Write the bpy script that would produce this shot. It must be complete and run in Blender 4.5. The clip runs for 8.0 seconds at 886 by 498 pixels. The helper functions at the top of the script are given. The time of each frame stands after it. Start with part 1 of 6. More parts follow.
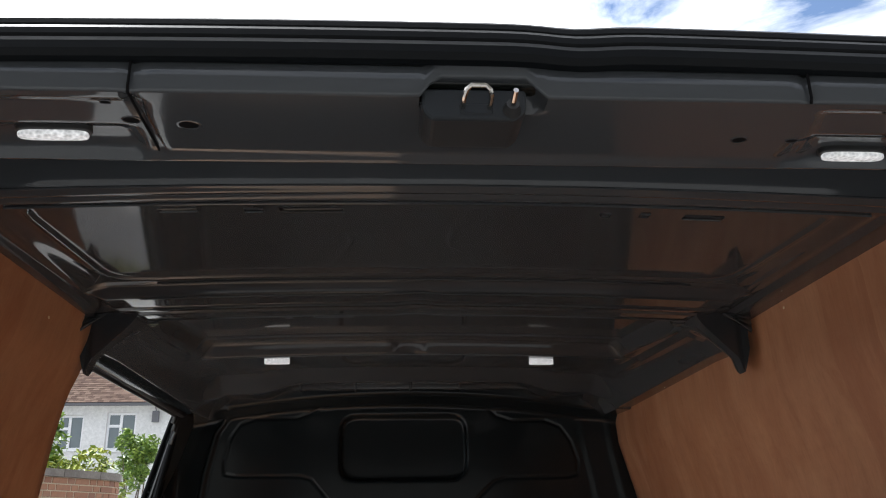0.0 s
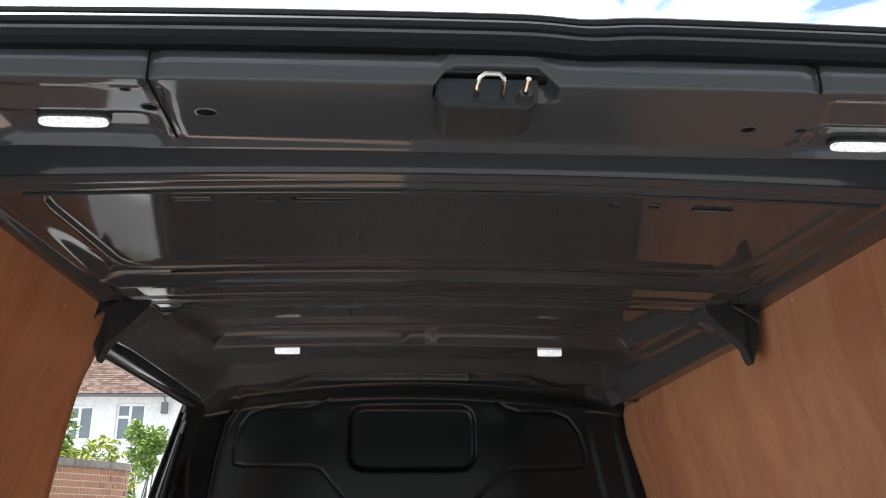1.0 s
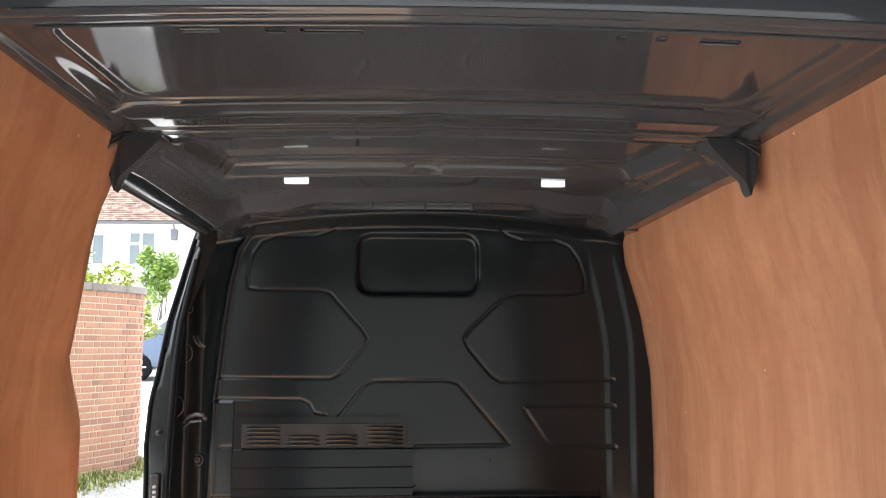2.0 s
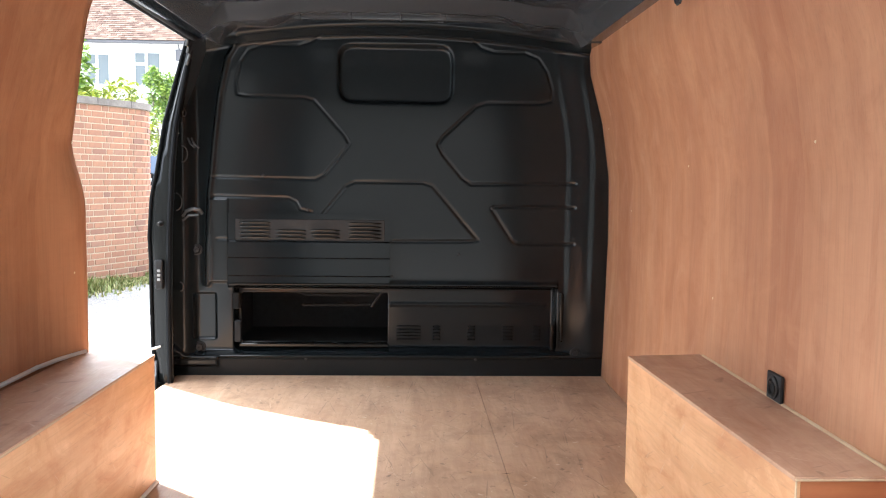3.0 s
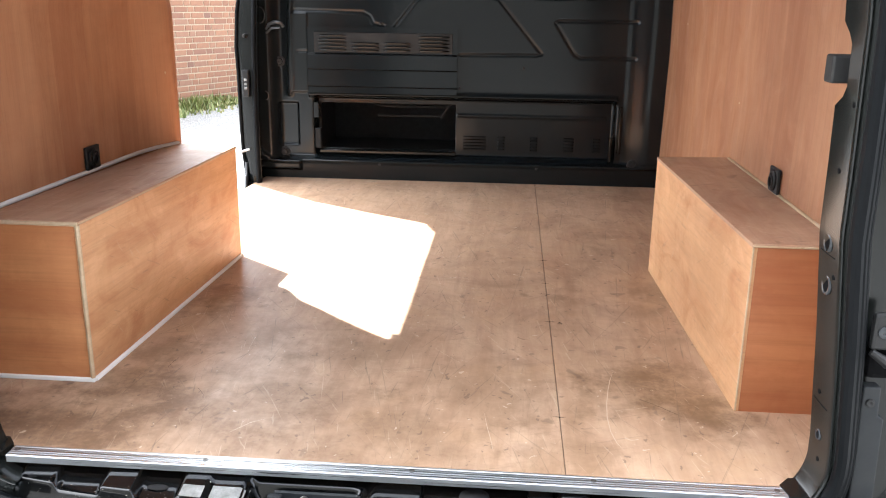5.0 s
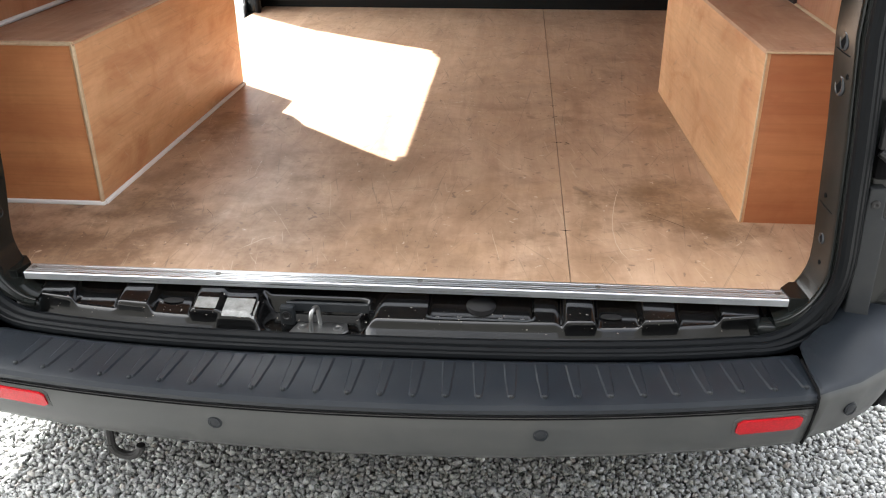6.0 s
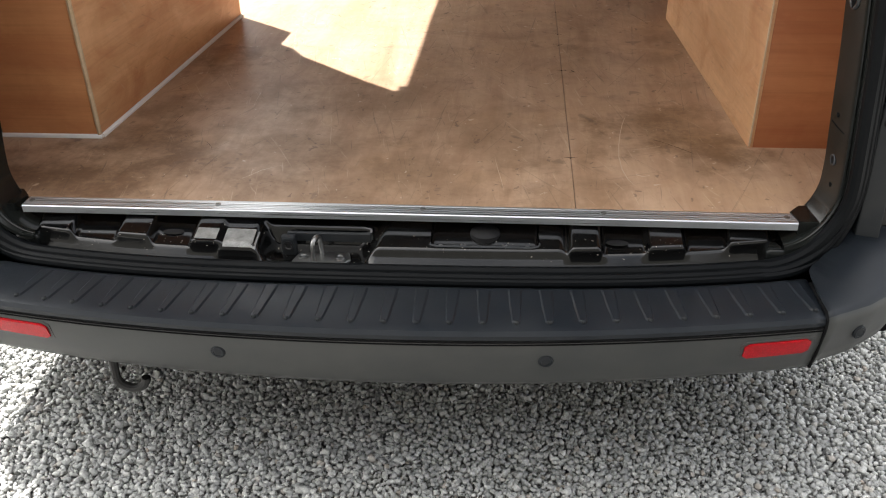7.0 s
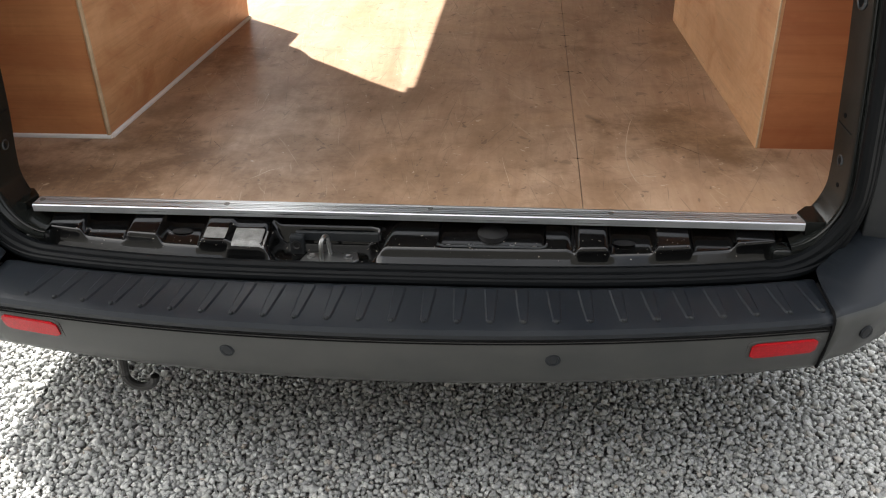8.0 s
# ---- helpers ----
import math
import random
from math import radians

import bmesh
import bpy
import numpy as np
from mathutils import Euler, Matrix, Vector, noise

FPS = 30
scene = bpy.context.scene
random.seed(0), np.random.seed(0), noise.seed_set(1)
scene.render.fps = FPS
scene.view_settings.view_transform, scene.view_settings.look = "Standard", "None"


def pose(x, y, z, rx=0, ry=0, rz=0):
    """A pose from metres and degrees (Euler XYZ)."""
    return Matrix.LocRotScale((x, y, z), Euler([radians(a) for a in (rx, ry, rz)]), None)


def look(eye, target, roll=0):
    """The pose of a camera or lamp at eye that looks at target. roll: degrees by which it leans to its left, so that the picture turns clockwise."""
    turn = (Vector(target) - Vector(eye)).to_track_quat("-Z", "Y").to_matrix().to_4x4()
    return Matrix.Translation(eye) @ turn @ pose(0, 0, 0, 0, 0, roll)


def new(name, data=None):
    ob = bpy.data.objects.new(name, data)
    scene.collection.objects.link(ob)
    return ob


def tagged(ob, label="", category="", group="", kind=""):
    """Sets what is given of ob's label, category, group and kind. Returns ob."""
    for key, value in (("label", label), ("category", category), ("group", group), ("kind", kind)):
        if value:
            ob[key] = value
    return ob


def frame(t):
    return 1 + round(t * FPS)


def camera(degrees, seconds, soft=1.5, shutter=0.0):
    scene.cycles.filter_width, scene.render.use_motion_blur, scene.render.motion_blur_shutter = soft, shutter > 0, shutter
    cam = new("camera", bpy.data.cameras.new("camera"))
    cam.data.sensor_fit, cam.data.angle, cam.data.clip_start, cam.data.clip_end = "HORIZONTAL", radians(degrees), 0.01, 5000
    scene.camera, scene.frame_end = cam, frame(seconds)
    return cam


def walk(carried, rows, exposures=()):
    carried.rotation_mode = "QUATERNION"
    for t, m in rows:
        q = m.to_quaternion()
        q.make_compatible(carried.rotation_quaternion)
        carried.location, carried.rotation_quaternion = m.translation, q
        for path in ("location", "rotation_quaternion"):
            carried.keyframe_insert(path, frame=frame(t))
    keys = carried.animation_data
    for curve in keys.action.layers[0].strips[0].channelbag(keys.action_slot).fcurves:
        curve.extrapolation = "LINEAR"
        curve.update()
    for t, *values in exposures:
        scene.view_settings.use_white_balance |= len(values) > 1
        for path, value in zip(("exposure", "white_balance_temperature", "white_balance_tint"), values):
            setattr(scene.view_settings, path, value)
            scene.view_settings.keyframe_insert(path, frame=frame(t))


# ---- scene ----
cam = camera(55.0, 8.0, soft=1.1)
PATH = [
    (0, (-0.089, -0.727, 1.536), (0.042, 1.165, 2.169), -0.9),
    (0.5, (-0.093, -0.735, 1.527), (0.028, 1.161, 2.152), -0.4),
    (1, (-0.094, -0.737, 1.525), (0.018, 1.162, 2.145), -0.4),
    (1.5, (-0.096, -0.753, 1.538), (0.011, 1.151, 2.141), -0.4),
    (1.7, (-0.098, -0.757, 1.539), (0.007, 1.177, 2.039), -0.4),
    (1.8, (-0.101, -0.759, 1.538), (0.007, 1.196, 1.95), -0.5),
    (2, (-0.101, -0.781, 1.52), (0.004, 1.203, 1.75), -0.1),
    (2.2, (-0.108, -0.833, 1.489), (-0.004, 1.163, 1.575), 0.1),
    (3.3, (0.132, -1.148, 1.418), (0.179, 0.842, 1.22), 1.4),
    (3.5, (0.192, -1.198, 1.417), (0.146, 0.79, 1.198), 1.4),
    (4, (0.237, -1.269, 1.414), (0.106, 0.695, 1.06), 0.8),
    (4.2, (0.23, -1.283, 1.412), (0.096, 0.674, 1.024), 0.6),
    (5.3, (0.21, -1.356, 1.358), (0.058, 0.524, 0.695), 0.7),
    (5.5, (0.212, -1.356, 1.347), (0.061, 0.495, 0.606), 0.5),
    (6, (0.218, -1.361, 1.318), (0.06, 0.418, 0.419), -0.4),
    (6.5, (0.222, -1.357, 1.29), (0.063, 0.372, 0.297), -0.8),
    (7, (0.222, -1.353, 1.281), (0.054, 0.362, 0.266), -1.3),
    (7.5, (0.226, -1.354, 1.28), (0.048, 0.36, 0.266), -1.5),
    (8, (0.219, -1.361, 1.28), (0.038, 0.356, 0.27), -1.4),
]
EXPOSURES = ((0.0, 0.95, 6000, 10), (0.5, 1.18, 6000, 10), (1.0, 1.68, 6000, 10), (1.5, 2.3, 6000, 10), (2.0, 2.7, 6000, 10), (2.2, 2.7, 6000, 10), (3.3, 2.80, 5800, 10), (4.2, 2.69, 5850, 10), (5.3, 2.65, 6000, 10), (6.0, 2.16, 6300, 10), (6.6, 1.70, 6450, 10), (7.0, 1.45, 6500, 10), (8.0, 1.33, 6500, 10))
walk(cam, [(t, look(eye, target, roll)) for t, eye, target, roll in PATH], EXPOSURES)

# ---- light ----
SUN_WAY = Vector((0.562, -0.480, -1.0)).normalized()
sun = new("sun", bpy.data.lights.new("sun", "SUN"))
sun.data.energy, sun.data.angle, sun.data.color = 5.0, radians(0.5), (1.0, 0.965, 0.905)
sun.matrix_world = look((-6, 6, 12), Vector((-6, 6, 12)) + SUN_WAY)


def make_world():
    w = bpy.data.worlds.new("world")
    w.use_nodes = True
    nt = w.node_tree
    nt.nodes.clear()
    out = nt.nodes.new("ShaderNodeOutputWorld")
    bg = nt.nodes.new("ShaderNodeBackground")
    sky = nt.nodes.new("ShaderNodeTexSky")
    sky.sky_type, sky.sun_disc = "NISHITA", False
    sky.sun_elevation = math.asin(-SUN_WAY.z)
    sky.sun_rotation = math.atan2(-SUN_WAY.x, -SUN_WAY.y)
    co = nt.nodes.new("ShaderNodeTexCoord")
    mp = nt.nodes.new("ShaderNodeMapping")
    mp.inputs["Scale"].default_value = (1.0, 1.0, 2.2)
    nz = nt.nodes.new("ShaderNodeTexNoise")
    nz.inputs["Scale"].default_value, nz.inputs["Detail"].default_value = 4.6, 9
    nz.inputs["Roughness"].default_value, nz.inputs["Distortion"].default_value = 0.58, 0.4
    ramp = nt.nodes.new("ShaderNodeValToRGB")
    ramp.color_ramp.elements[0].position, ramp.color_ramp.elements[1].position = 0.32, 0.50
    mix = nt.nodes.new("ShaderNodeMix")
    mix.data_type = "RGBA"
    dot = nt.nodes.new("ShaderNodeVectorMath")
    dot.operation = "DOT_PRODUCT"
    dot.inputs[1].default_value = -SUN_WAY
    nt.links.new(co.outputs["Generated"], dot.inputs[0])
    glow = nt.nodes.new("ShaderNodeMapRange")
    glow.inputs["From Min"].default_value, glow.inputs["From Max"].default_value = 0.25, 1.0
    glow.interpolation_type = "SMOOTHSTEP"
    nt.links.new(dot.outputs["Value"], glow.inputs["Value"])
    lit = nt.nodes.new("ShaderNodeMix")
    lit.data_type = "RGBA"
    lit.inputs["A"].default_value, lit.inputs["B"].default_value = (6.4, 6.5, 6.8, 1), (22.0, 21.5, 20.5, 1)
    nt.links.new(glow.outputs["Result"], lit.inputs["Factor"])
    nt.links.new(lit.outputs["Result"], mix.inputs["B"])
    nt.links.new(co.outputs["Generated"], mp.inputs["Vector"])
    nt.links.new(mp.outputs["Vector"], nz.inputs["Vector"])
    nt.links.new(nz.outputs["Fac"], ramp.inputs["Fac"])
    nt.links.new(ramp.outputs["Color"], mix.inputs["Factor"])
    nt.links.new(sky.outputs["Color"], mix.inputs["A"])
    nt.links.new(mix.outputs["Result"], bg.inputs["Color"])
    bg.inputs["Strength"].default_value = 0.09
    nt.links.new(bg.outputs["Background"], out.inputs["Surface"])
    scene.world = w


make_world()

# ---- materials ----


class Nodes:
    """A small helper to write node materials."""

    def __init__(self, name, color=(0.5, 0.5, 0.5), rough=0.5, metal=0.0, coat=0.0, spec=0.5):
        self.mat = bpy.data.materials.new(name)
        self.mat.use_nodes = True
        self.nt = self.mat.node_tree
        self.bsdf = self.nt.nodes["Principled BSDF"]
        self.set("Base Color", (*color, 1))
        self.set("Roughness", rough)
        self.set("Metallic", metal)
        self.set("Coat Weight", coat)
        self.set("Coat Roughness", 0.06)
        self.set("Specular IOR Level", spec)

    def set(self, key, value):
        self.bsdf.inputs[key].default_value = value

    def node(self, kind, **values):
        n = self.nt.nodes.new(kind)
        for k, v in values.items():
            n.inputs[k.replace("_", " ")].default_value = v
        return n

    def link(self, a, b):
        self.nt.links.new(a, b)

    def coords(self, scale=(1, 1, 1), turn=(0, 0, 0), kind="Object"):
        co, mp = self.node("ShaderNodeTexCoord"), self.node("ShaderNodeMapping")
        if any(turn):
            # Turn first and stretch afterwards, so that long marks point along the turned axis.
            mp.vector_type = "TEXTURE"
            scale = tuple(1.0 / v for v in scale)
        mp.inputs["Scale"].default_value = scale
        mp.inputs["Rotation"].default_value = [radians(a) for a in turn]
        self.link(co.outputs[kind], mp.inputs["Vector"])
        return mp.outputs["Vector"]

    def noise(self, vector, scale, detail=4, rough=0.55, distort=0.0):
        n = self.node("ShaderNodeTexNoise", Scale=scale, Detail=detail, Roughness=rough, Distortion=distort)
        self.link(vector, n.inputs["Vector"])
        return n.outputs["Fac"]

    def ramp(self, value, stops):
        n = self.node("ShaderNodeValToRGB")
        el = n.color_ramp.elements
        while len(el) < len(stops):
            el.new(0.5)
        for e, (at, c) in zip(el, stops):
            e.position = at
            e.color = (*c, 1) if isinstance(c, tuple) else (c, c, c, 1)
        self.link(value, n.inputs["Fac"])
        return n.outputs["Color"]

    def mix(self, fac, a, b, mode="MIX"):
        n = self.node("ShaderNodeMix")
        n.data_type, n.blend_type = "RGBA", mode
        for key, v in (("Factor", fac), ("A", a), ("B", b)):
            if isinstance(v, tuple):
                n.inputs[key].default_value = (*v, 1)
            elif isinstance(v, (int, float)):
                n.inputs[key].default_value = v
            else:
                self.link(v, n.inputs[key])
        return n.outputs["Result"]

    def math(self, op, a, b=0.0):
        n = self.node("ShaderNodeMath")
        n.operation = op
        for i, v in enumerate((a, b)):
            if isinstance(v, (int, float)):
                n.inputs[i].default_value = v
            else:
                self.link(v, n.inputs[i])
        return n.outputs[0]

    def bump(self, height, strength=0.3, distance=0.002):
        n = self.node("ShaderNodeBump", Strength=strength, Distance=distance)
        self.link(height, n.inputs["Height"])
        self.link(n.outputs["Normal"], self.bsdf.inputs["Normal"])

    def color(self, socket):
        self.link(socket, self.bsdf.inputs["Base Color"])

    def rough(self, socket):
        self.link(socket, self.bsdf.inputs["Roughness"])


def plywood(name, dark, light, grain, figure=1.0, bands=0.5, blotch=0.5, rough=0.5, bump=0.25, scuffs=0.0, veneer=0.0):
    """Rotary-cut plywood: veneer bands and wavy figure along one axis, fine pores, blotches of resin and light scuffs."""
    m = Nodes(name, rough=rough)

    def along(wide, long):
        return tuple(wide if g == 0 else long for g in grain)

    mid = tuple((a + b) / 2 for a, b in zip(dark, light))
    deep = tuple(v * k for v, k in zip(dark, (0.88, 0.72, 0.66)))
    pale = tuple(min(0.9, v * k) for v, k in zip(light, (1.12, 1.16, 1.18)))
    fig = m.noise(m.coords(along(4.2, 0.7)), 1.0 * figure, 6, 0.60, 1.8)
    c = m.ramp(fig, [(0.30, dark), (0.5, mid), (0.68, light)])
    band = m.noise(m.coords(along(8.5, 0.22)), 1.0, 2, 0.6, 0.5)
    c = m.mix(m.ramp(band, [(0.36, 0.75 * bands), (0.50, 0.0)]), c, deep)
    c = m.mix(m.ramp(band, [(0.52, 0.0), (0.62, 0.55 * bands)]), c, pale)
    if veneer:
        # Broad leaves of veneer side by side, each of a slightly different tone.
        sep = m.node("ShaderNodeSeparateXYZ")
        m.link(m.coords(along(1.0, 0.0)), sep.inputs["Vector"])
        leaf = m.node("ShaderNodeTexVoronoi", Scale=5.5, Randomness=0.9)
        leaf.voronoi_dimensions = "1D"
        m.link(sep.outputs["Y"], leaf.inputs["W"])
        tone = m.node("ShaderNodeSeparateColor")
        m.link(leaf.outputs["Color"], tone.inputs["Color"])
        c = m.mix(m.ramp(tone.outputs["Red"], [(0.1, 0.45 * veneer), (0.45, 0.0)]), c, deep)
        c = m.mix(m.ramp(tone.outputs["Red"], [(0.55, 0.0), (0.95, 0.35 * veneer)]), c, pale)
    streak = m.noise(m.coords(along(24, 0.8)), 1.0, 4, 0.65, 0.6)
    c = m.mix(m.ramp(streak, [(0.32, 0.26), (0.54, 0.0)]), c, deep)
    c = m.mix(m.ramp(streak, [(0.55, 0.0), (0.74, 0.18)]), c, pale)
    blot = m.noise(m.coords(along(6.0, 3.2)), 1.3, 6, 0.66, 0.9)
    c = m.mix(m.ramp(blot, [(0.52, 0.0), (0.68, 0.75 * blotch)]), c, deep)
    c = m.mix(m.ramp(blot, [(0.32, 0.60 * blotch), (0.46, 0.0)]), c, pale)
    curl = m.noise(m.coords(along(9.0, 46.0)), 1.0, 3, 0.6, 0.3)
    c = m.mix(m.ramp(curl, [(0.50, 0.0), (0.72, 0.13)]), c, deep)
    pores = m.noise(m.coords(along(170.0, 4.0)), 1.0, 3, 0.6)
    c = m.mix(m.ramp(pores, [(0.30, 0.20), (0.50, 0.0)]), c, tuple(v * 0.6 for v in dark))
    if scuffs:
        for turn, k in ((25, 1.0), (-40, 1.6), (80, 1.3)):
            sc = m.noise(m.coords((9 * k, 130, 9 * k), (turn * 0.4 + 50, 0, turn)), 1.0, 2, 0.5, 0.2)
            c = m.mix(m.ramp(sc, [(0.68, 0.0), (0.74, scuffs)]), c, (0.20, 0.11, 0.065) if turn > 0 else (0.66, 0.50, 0.36))
    m.color(c)
    m.rough(m.ramp(blot, [(0.3, rough - 0.08), (0.7, rough + 0.12)]))
    m.bump(pores, bump, 0.0008)
    return m.mat


def worn_floor(name):
    """Walked-on plywood: short grain, grime at several sizes, named stains and doorway shade, scuffs and nicks."""
    m = Nodes(name, rough=0.42)
    grain = m.noise(m.coords((70, 6, 1)), 1.0, 4, 0.65, 0.4)
    figure = m.noise(m.coords((7, 1.2, 1)), 1.0, 6, 0.62, 1.4)
    mott = m.noise(m.coords((1, 1, 1)), 15, 6, 0.68, 0.5)
    grime = m.noise(m.coords((1, 1, 1)), 3.6, 8, 0.66, 0.7)
    c = m.ramp(figure, [(0.30, (0.388, 0.236, 0.147)), (0.5, (0.476, 0.314, 0.206)), (0.70, (0.566, 0.392, 0.272))])
    c = m.mix(m.ramp(mott, [(0.48, 0.0), (0.70, 0.42)]), c, (0.34, 0.205, 0.125))
    c = m.mix(m.ramp(mott, [(0.28, 0.30), (0.42, 0.0)]), c, (0.66, 0.49, 0.35))
    c = m.mix(m.ramp(grain, [(0.28, 0.36), (0.48, 0.0)]), c, (0.30, 0.180, 0.112))
    c = m.mix(m.ramp(grain, [(0.54, 0.0), (0.76, 0.22)]), c, (0.68, 0.51, 0.37))
    c = m.mix(m.ramp(grime, [(0.50, 0.0), (0.72, 0.52)]), c, (0.215, 0.140, 0.092))
    worn = m.noise(m.coords((1, 1, 1)), 5.5, 6, 0.6, 0.4)
    c = m.mix(m.ramp(worn, [(0.55, 0.0), (0.68, 0.28)]), c, (0.58, 0.37, 0.21))
    edge = m.math("MULTIPLY", m.math("SUBTRACT", m.noise(m.coords(), 7.0, 7, 0.70), 0.5), 0.60)
    fine = m.ramp(m.noise(m.coords((1, 1, 1)), 26, 6, 0.72), [(0.34, 0.35), (0.60, 1.0)])
    # The broad last entries are partly dirt, partly shade painted in by the doorway.
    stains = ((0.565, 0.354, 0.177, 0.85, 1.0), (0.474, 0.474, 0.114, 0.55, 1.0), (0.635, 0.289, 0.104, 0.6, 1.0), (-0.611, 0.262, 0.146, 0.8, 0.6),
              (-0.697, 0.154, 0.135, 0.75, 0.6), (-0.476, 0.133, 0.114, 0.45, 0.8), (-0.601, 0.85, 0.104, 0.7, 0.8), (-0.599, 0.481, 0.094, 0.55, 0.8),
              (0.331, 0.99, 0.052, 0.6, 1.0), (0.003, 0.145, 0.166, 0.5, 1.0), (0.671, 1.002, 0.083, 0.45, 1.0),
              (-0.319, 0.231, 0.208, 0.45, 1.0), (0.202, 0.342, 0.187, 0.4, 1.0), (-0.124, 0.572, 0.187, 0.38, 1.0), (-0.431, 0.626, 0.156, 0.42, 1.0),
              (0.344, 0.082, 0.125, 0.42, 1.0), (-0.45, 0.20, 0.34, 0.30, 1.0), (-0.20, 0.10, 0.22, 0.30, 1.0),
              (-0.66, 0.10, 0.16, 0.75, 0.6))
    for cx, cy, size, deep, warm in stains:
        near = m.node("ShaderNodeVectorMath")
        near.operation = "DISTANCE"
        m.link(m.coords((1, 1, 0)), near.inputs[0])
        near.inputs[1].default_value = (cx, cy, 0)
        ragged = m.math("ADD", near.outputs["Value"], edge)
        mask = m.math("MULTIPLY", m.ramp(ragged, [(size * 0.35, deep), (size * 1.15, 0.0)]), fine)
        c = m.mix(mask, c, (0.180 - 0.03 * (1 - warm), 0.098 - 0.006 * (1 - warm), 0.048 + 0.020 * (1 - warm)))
    spots = m.noise(m.coords((1, 0.8, 1)), 24, 3, 0.5, 0.5)
    c = m.mix(m.ramp(spots, [(0.665, 0.0), (0.72, 0.45)]), c, (0.12, 0.076, 0.050))
    specks = m.noise(m.coords((1, 0.7, 1)), 62, 2, 0.5, 0.6)
    c = m.mix(m.ramp(specks, [(0.685, 0.0), (0.72, 0.55)]), c, (0.105, 0.062, 0.040))
    chips = m.noise(m.coords((1, 1, 1)), 47, 2, 0.5, 0.8)
    c = m.mix(m.ramp(chips, [(0.718, 0.0), (0.74, 0.7)]), c, (0.66, 0.55, 0.44))
    for turn, k, deep in ((20, 1.0, 0.25), (-62, 1.7, 0.30), (66, 1.2, 0.40), (84, 1.0, 0.45), (-80, 1.5, 0.35), (103, 1.1, 0.45), (125, 1.3, 0.3)):
        sc = m.noise(m.coords((3.6 * k, 170, 1), (0, 0, turn)), 1.0, 2, 0.5, 0.8)
        c = m.mix(m.ramp(sc, [(0.685, 0.0), (0.73, deep)]), c, (0.11, 0.075, 0.052) if turn > 0 else (0.66, 0.53, 0.40))
    m.color(c)
    m.rough(m.ramp(grime, [(0.3, 0.34), (0.7, 0.55)]))
    m.bump(m.mix(0.5, grain, mott), 0.30, 0.0009)
    return m.mat


def paint(name, color, rough=0.2, coat=0.6, metal=0.0, dust=0.15, wave=0.0, spec=0.5, spread=0.10):
    """Sprayed body paint with orange peel, faint dust and a slight unevenness of the sheet."""
    m = Nodes(name, color, rough, metal, coat, spec)
    peel = m.noise(m.coords(), 260, 2)
    soft = m.noise(m.coords(), 5.0, 4)
    grit = m.noise(m.coords(), 70, 5, 0.7)
    c = m.mix(m.ramp(soft, [(0.35, 0.0), (0.75, dust)]), color, (0.16, 0.145, 0.125))
    c = m.mix(m.ramp(grit, [(0.66, 0.0), (0.78, dust)]), c, (0.22, 0.20, 0.17))
    m.color(c)
    m.rough(m.ramp(soft, [(0.3, rough), (0.75, min(1.0, rough + spread))]))
    if wave:
        m.bump(m.noise(m.coords((1, 1, 1)), 7, 2), wave, 0.004)
    else:
        m.bump(peel, 0.05, 0.0006)
    return m.mat


def plastic(name, color, rough=0.55, grain=0.25, scale=900, dust=0.1, spec=0.3):
    m = Nodes(name, color, rough, spec=spec)
    tex = m.noise(m.coords(), scale, 2)
    soft = m.noise(m.coords(), 9, 5, 0.6)
    c = m.mix(m.ramp(soft, [(0.4, 0.0), (0.75, dust)]), color, (0.20, 0.19, 0.17))
    m.color(c)
    m.rough(m.ramp(soft, [(0.3, rough - 0.07), (0.7, rough + 0.1)]))
    m.bump(tex, grain, 0.0006)
    return m.mat


def metal(name, color=(0.75, 0.75, 0.76), rough=0.25, brushed=None):
    m = Nodes(name, color, rough, 1.0)
    v = m.noise(m.coords(brushed or (1, 1, 1)), 30 if not brushed else 1.0, 4)
    m.rough(m.ramp(v, [(0.3, rough * 0.7), (0.7, rough * 1.5)]))
    m.bump(v, 0.06, 0.0005)
    return m.mat


def rough_stone(name, a, b, scale=8, bump=0.5, rough=0.85):
    m = Nodes(name, a, rough)
    g = m.noise(m.coords(), scale, 7, 0.62)
    f = m.noise(m.coords(), scale * 9, 4, 0.6)
    m.color(m.mix(m.ramp(f, [(0.35, 0.4), (0.65, 0.0)]), m.ramp(g, [(0.32, a), (0.68, b)]), tuple(v * 0.6 for v in a)))
    m.bump(f, bump, 0.005)
    return m.mat


PLY_WALL = plywood("plywood_lining", (0.375, 0.168, 0.083), (0.485, 0.248, 0.132), (0, 0, 1), 1.0, 0.35, 0.40, rough=0.46, veneer=0.8)
PLY_BOX = plywood("plywood_box", (0.55, 0.282, 0.130), (0.72, 0.428, 0.222), (0, 1, 0), 1.3, 0.30, 0.80, rough=0.46, scuffs=0.25)
PLY_END = plywood("plywood_box_end", (0.50, 0.198, 0.080), (0.67, 0.310, 0.132), (1, 0, 0), 1.3, 0.35, 0.60, rough=0.46)
# Same pattern as the other box end, darker and redder.
PLY_END_RED = plywood("plywood_red_end", (0.36, 0.122, 0.048), (0.49, 0.200, 0.082), (1, 0, 0), 1.3, 0.35, 0.60, rough=0.46)
PLY_TOP = plywood("plywood_box_top", (0.41, 0.240, 0.150), (0.56, 0.360, 0.240), (0, 1, 0), 1.2, 0.30, 0.70, rough=0.5, scuffs=0.45)
PLY_FLOOR = worn_floor("plywood_floor")
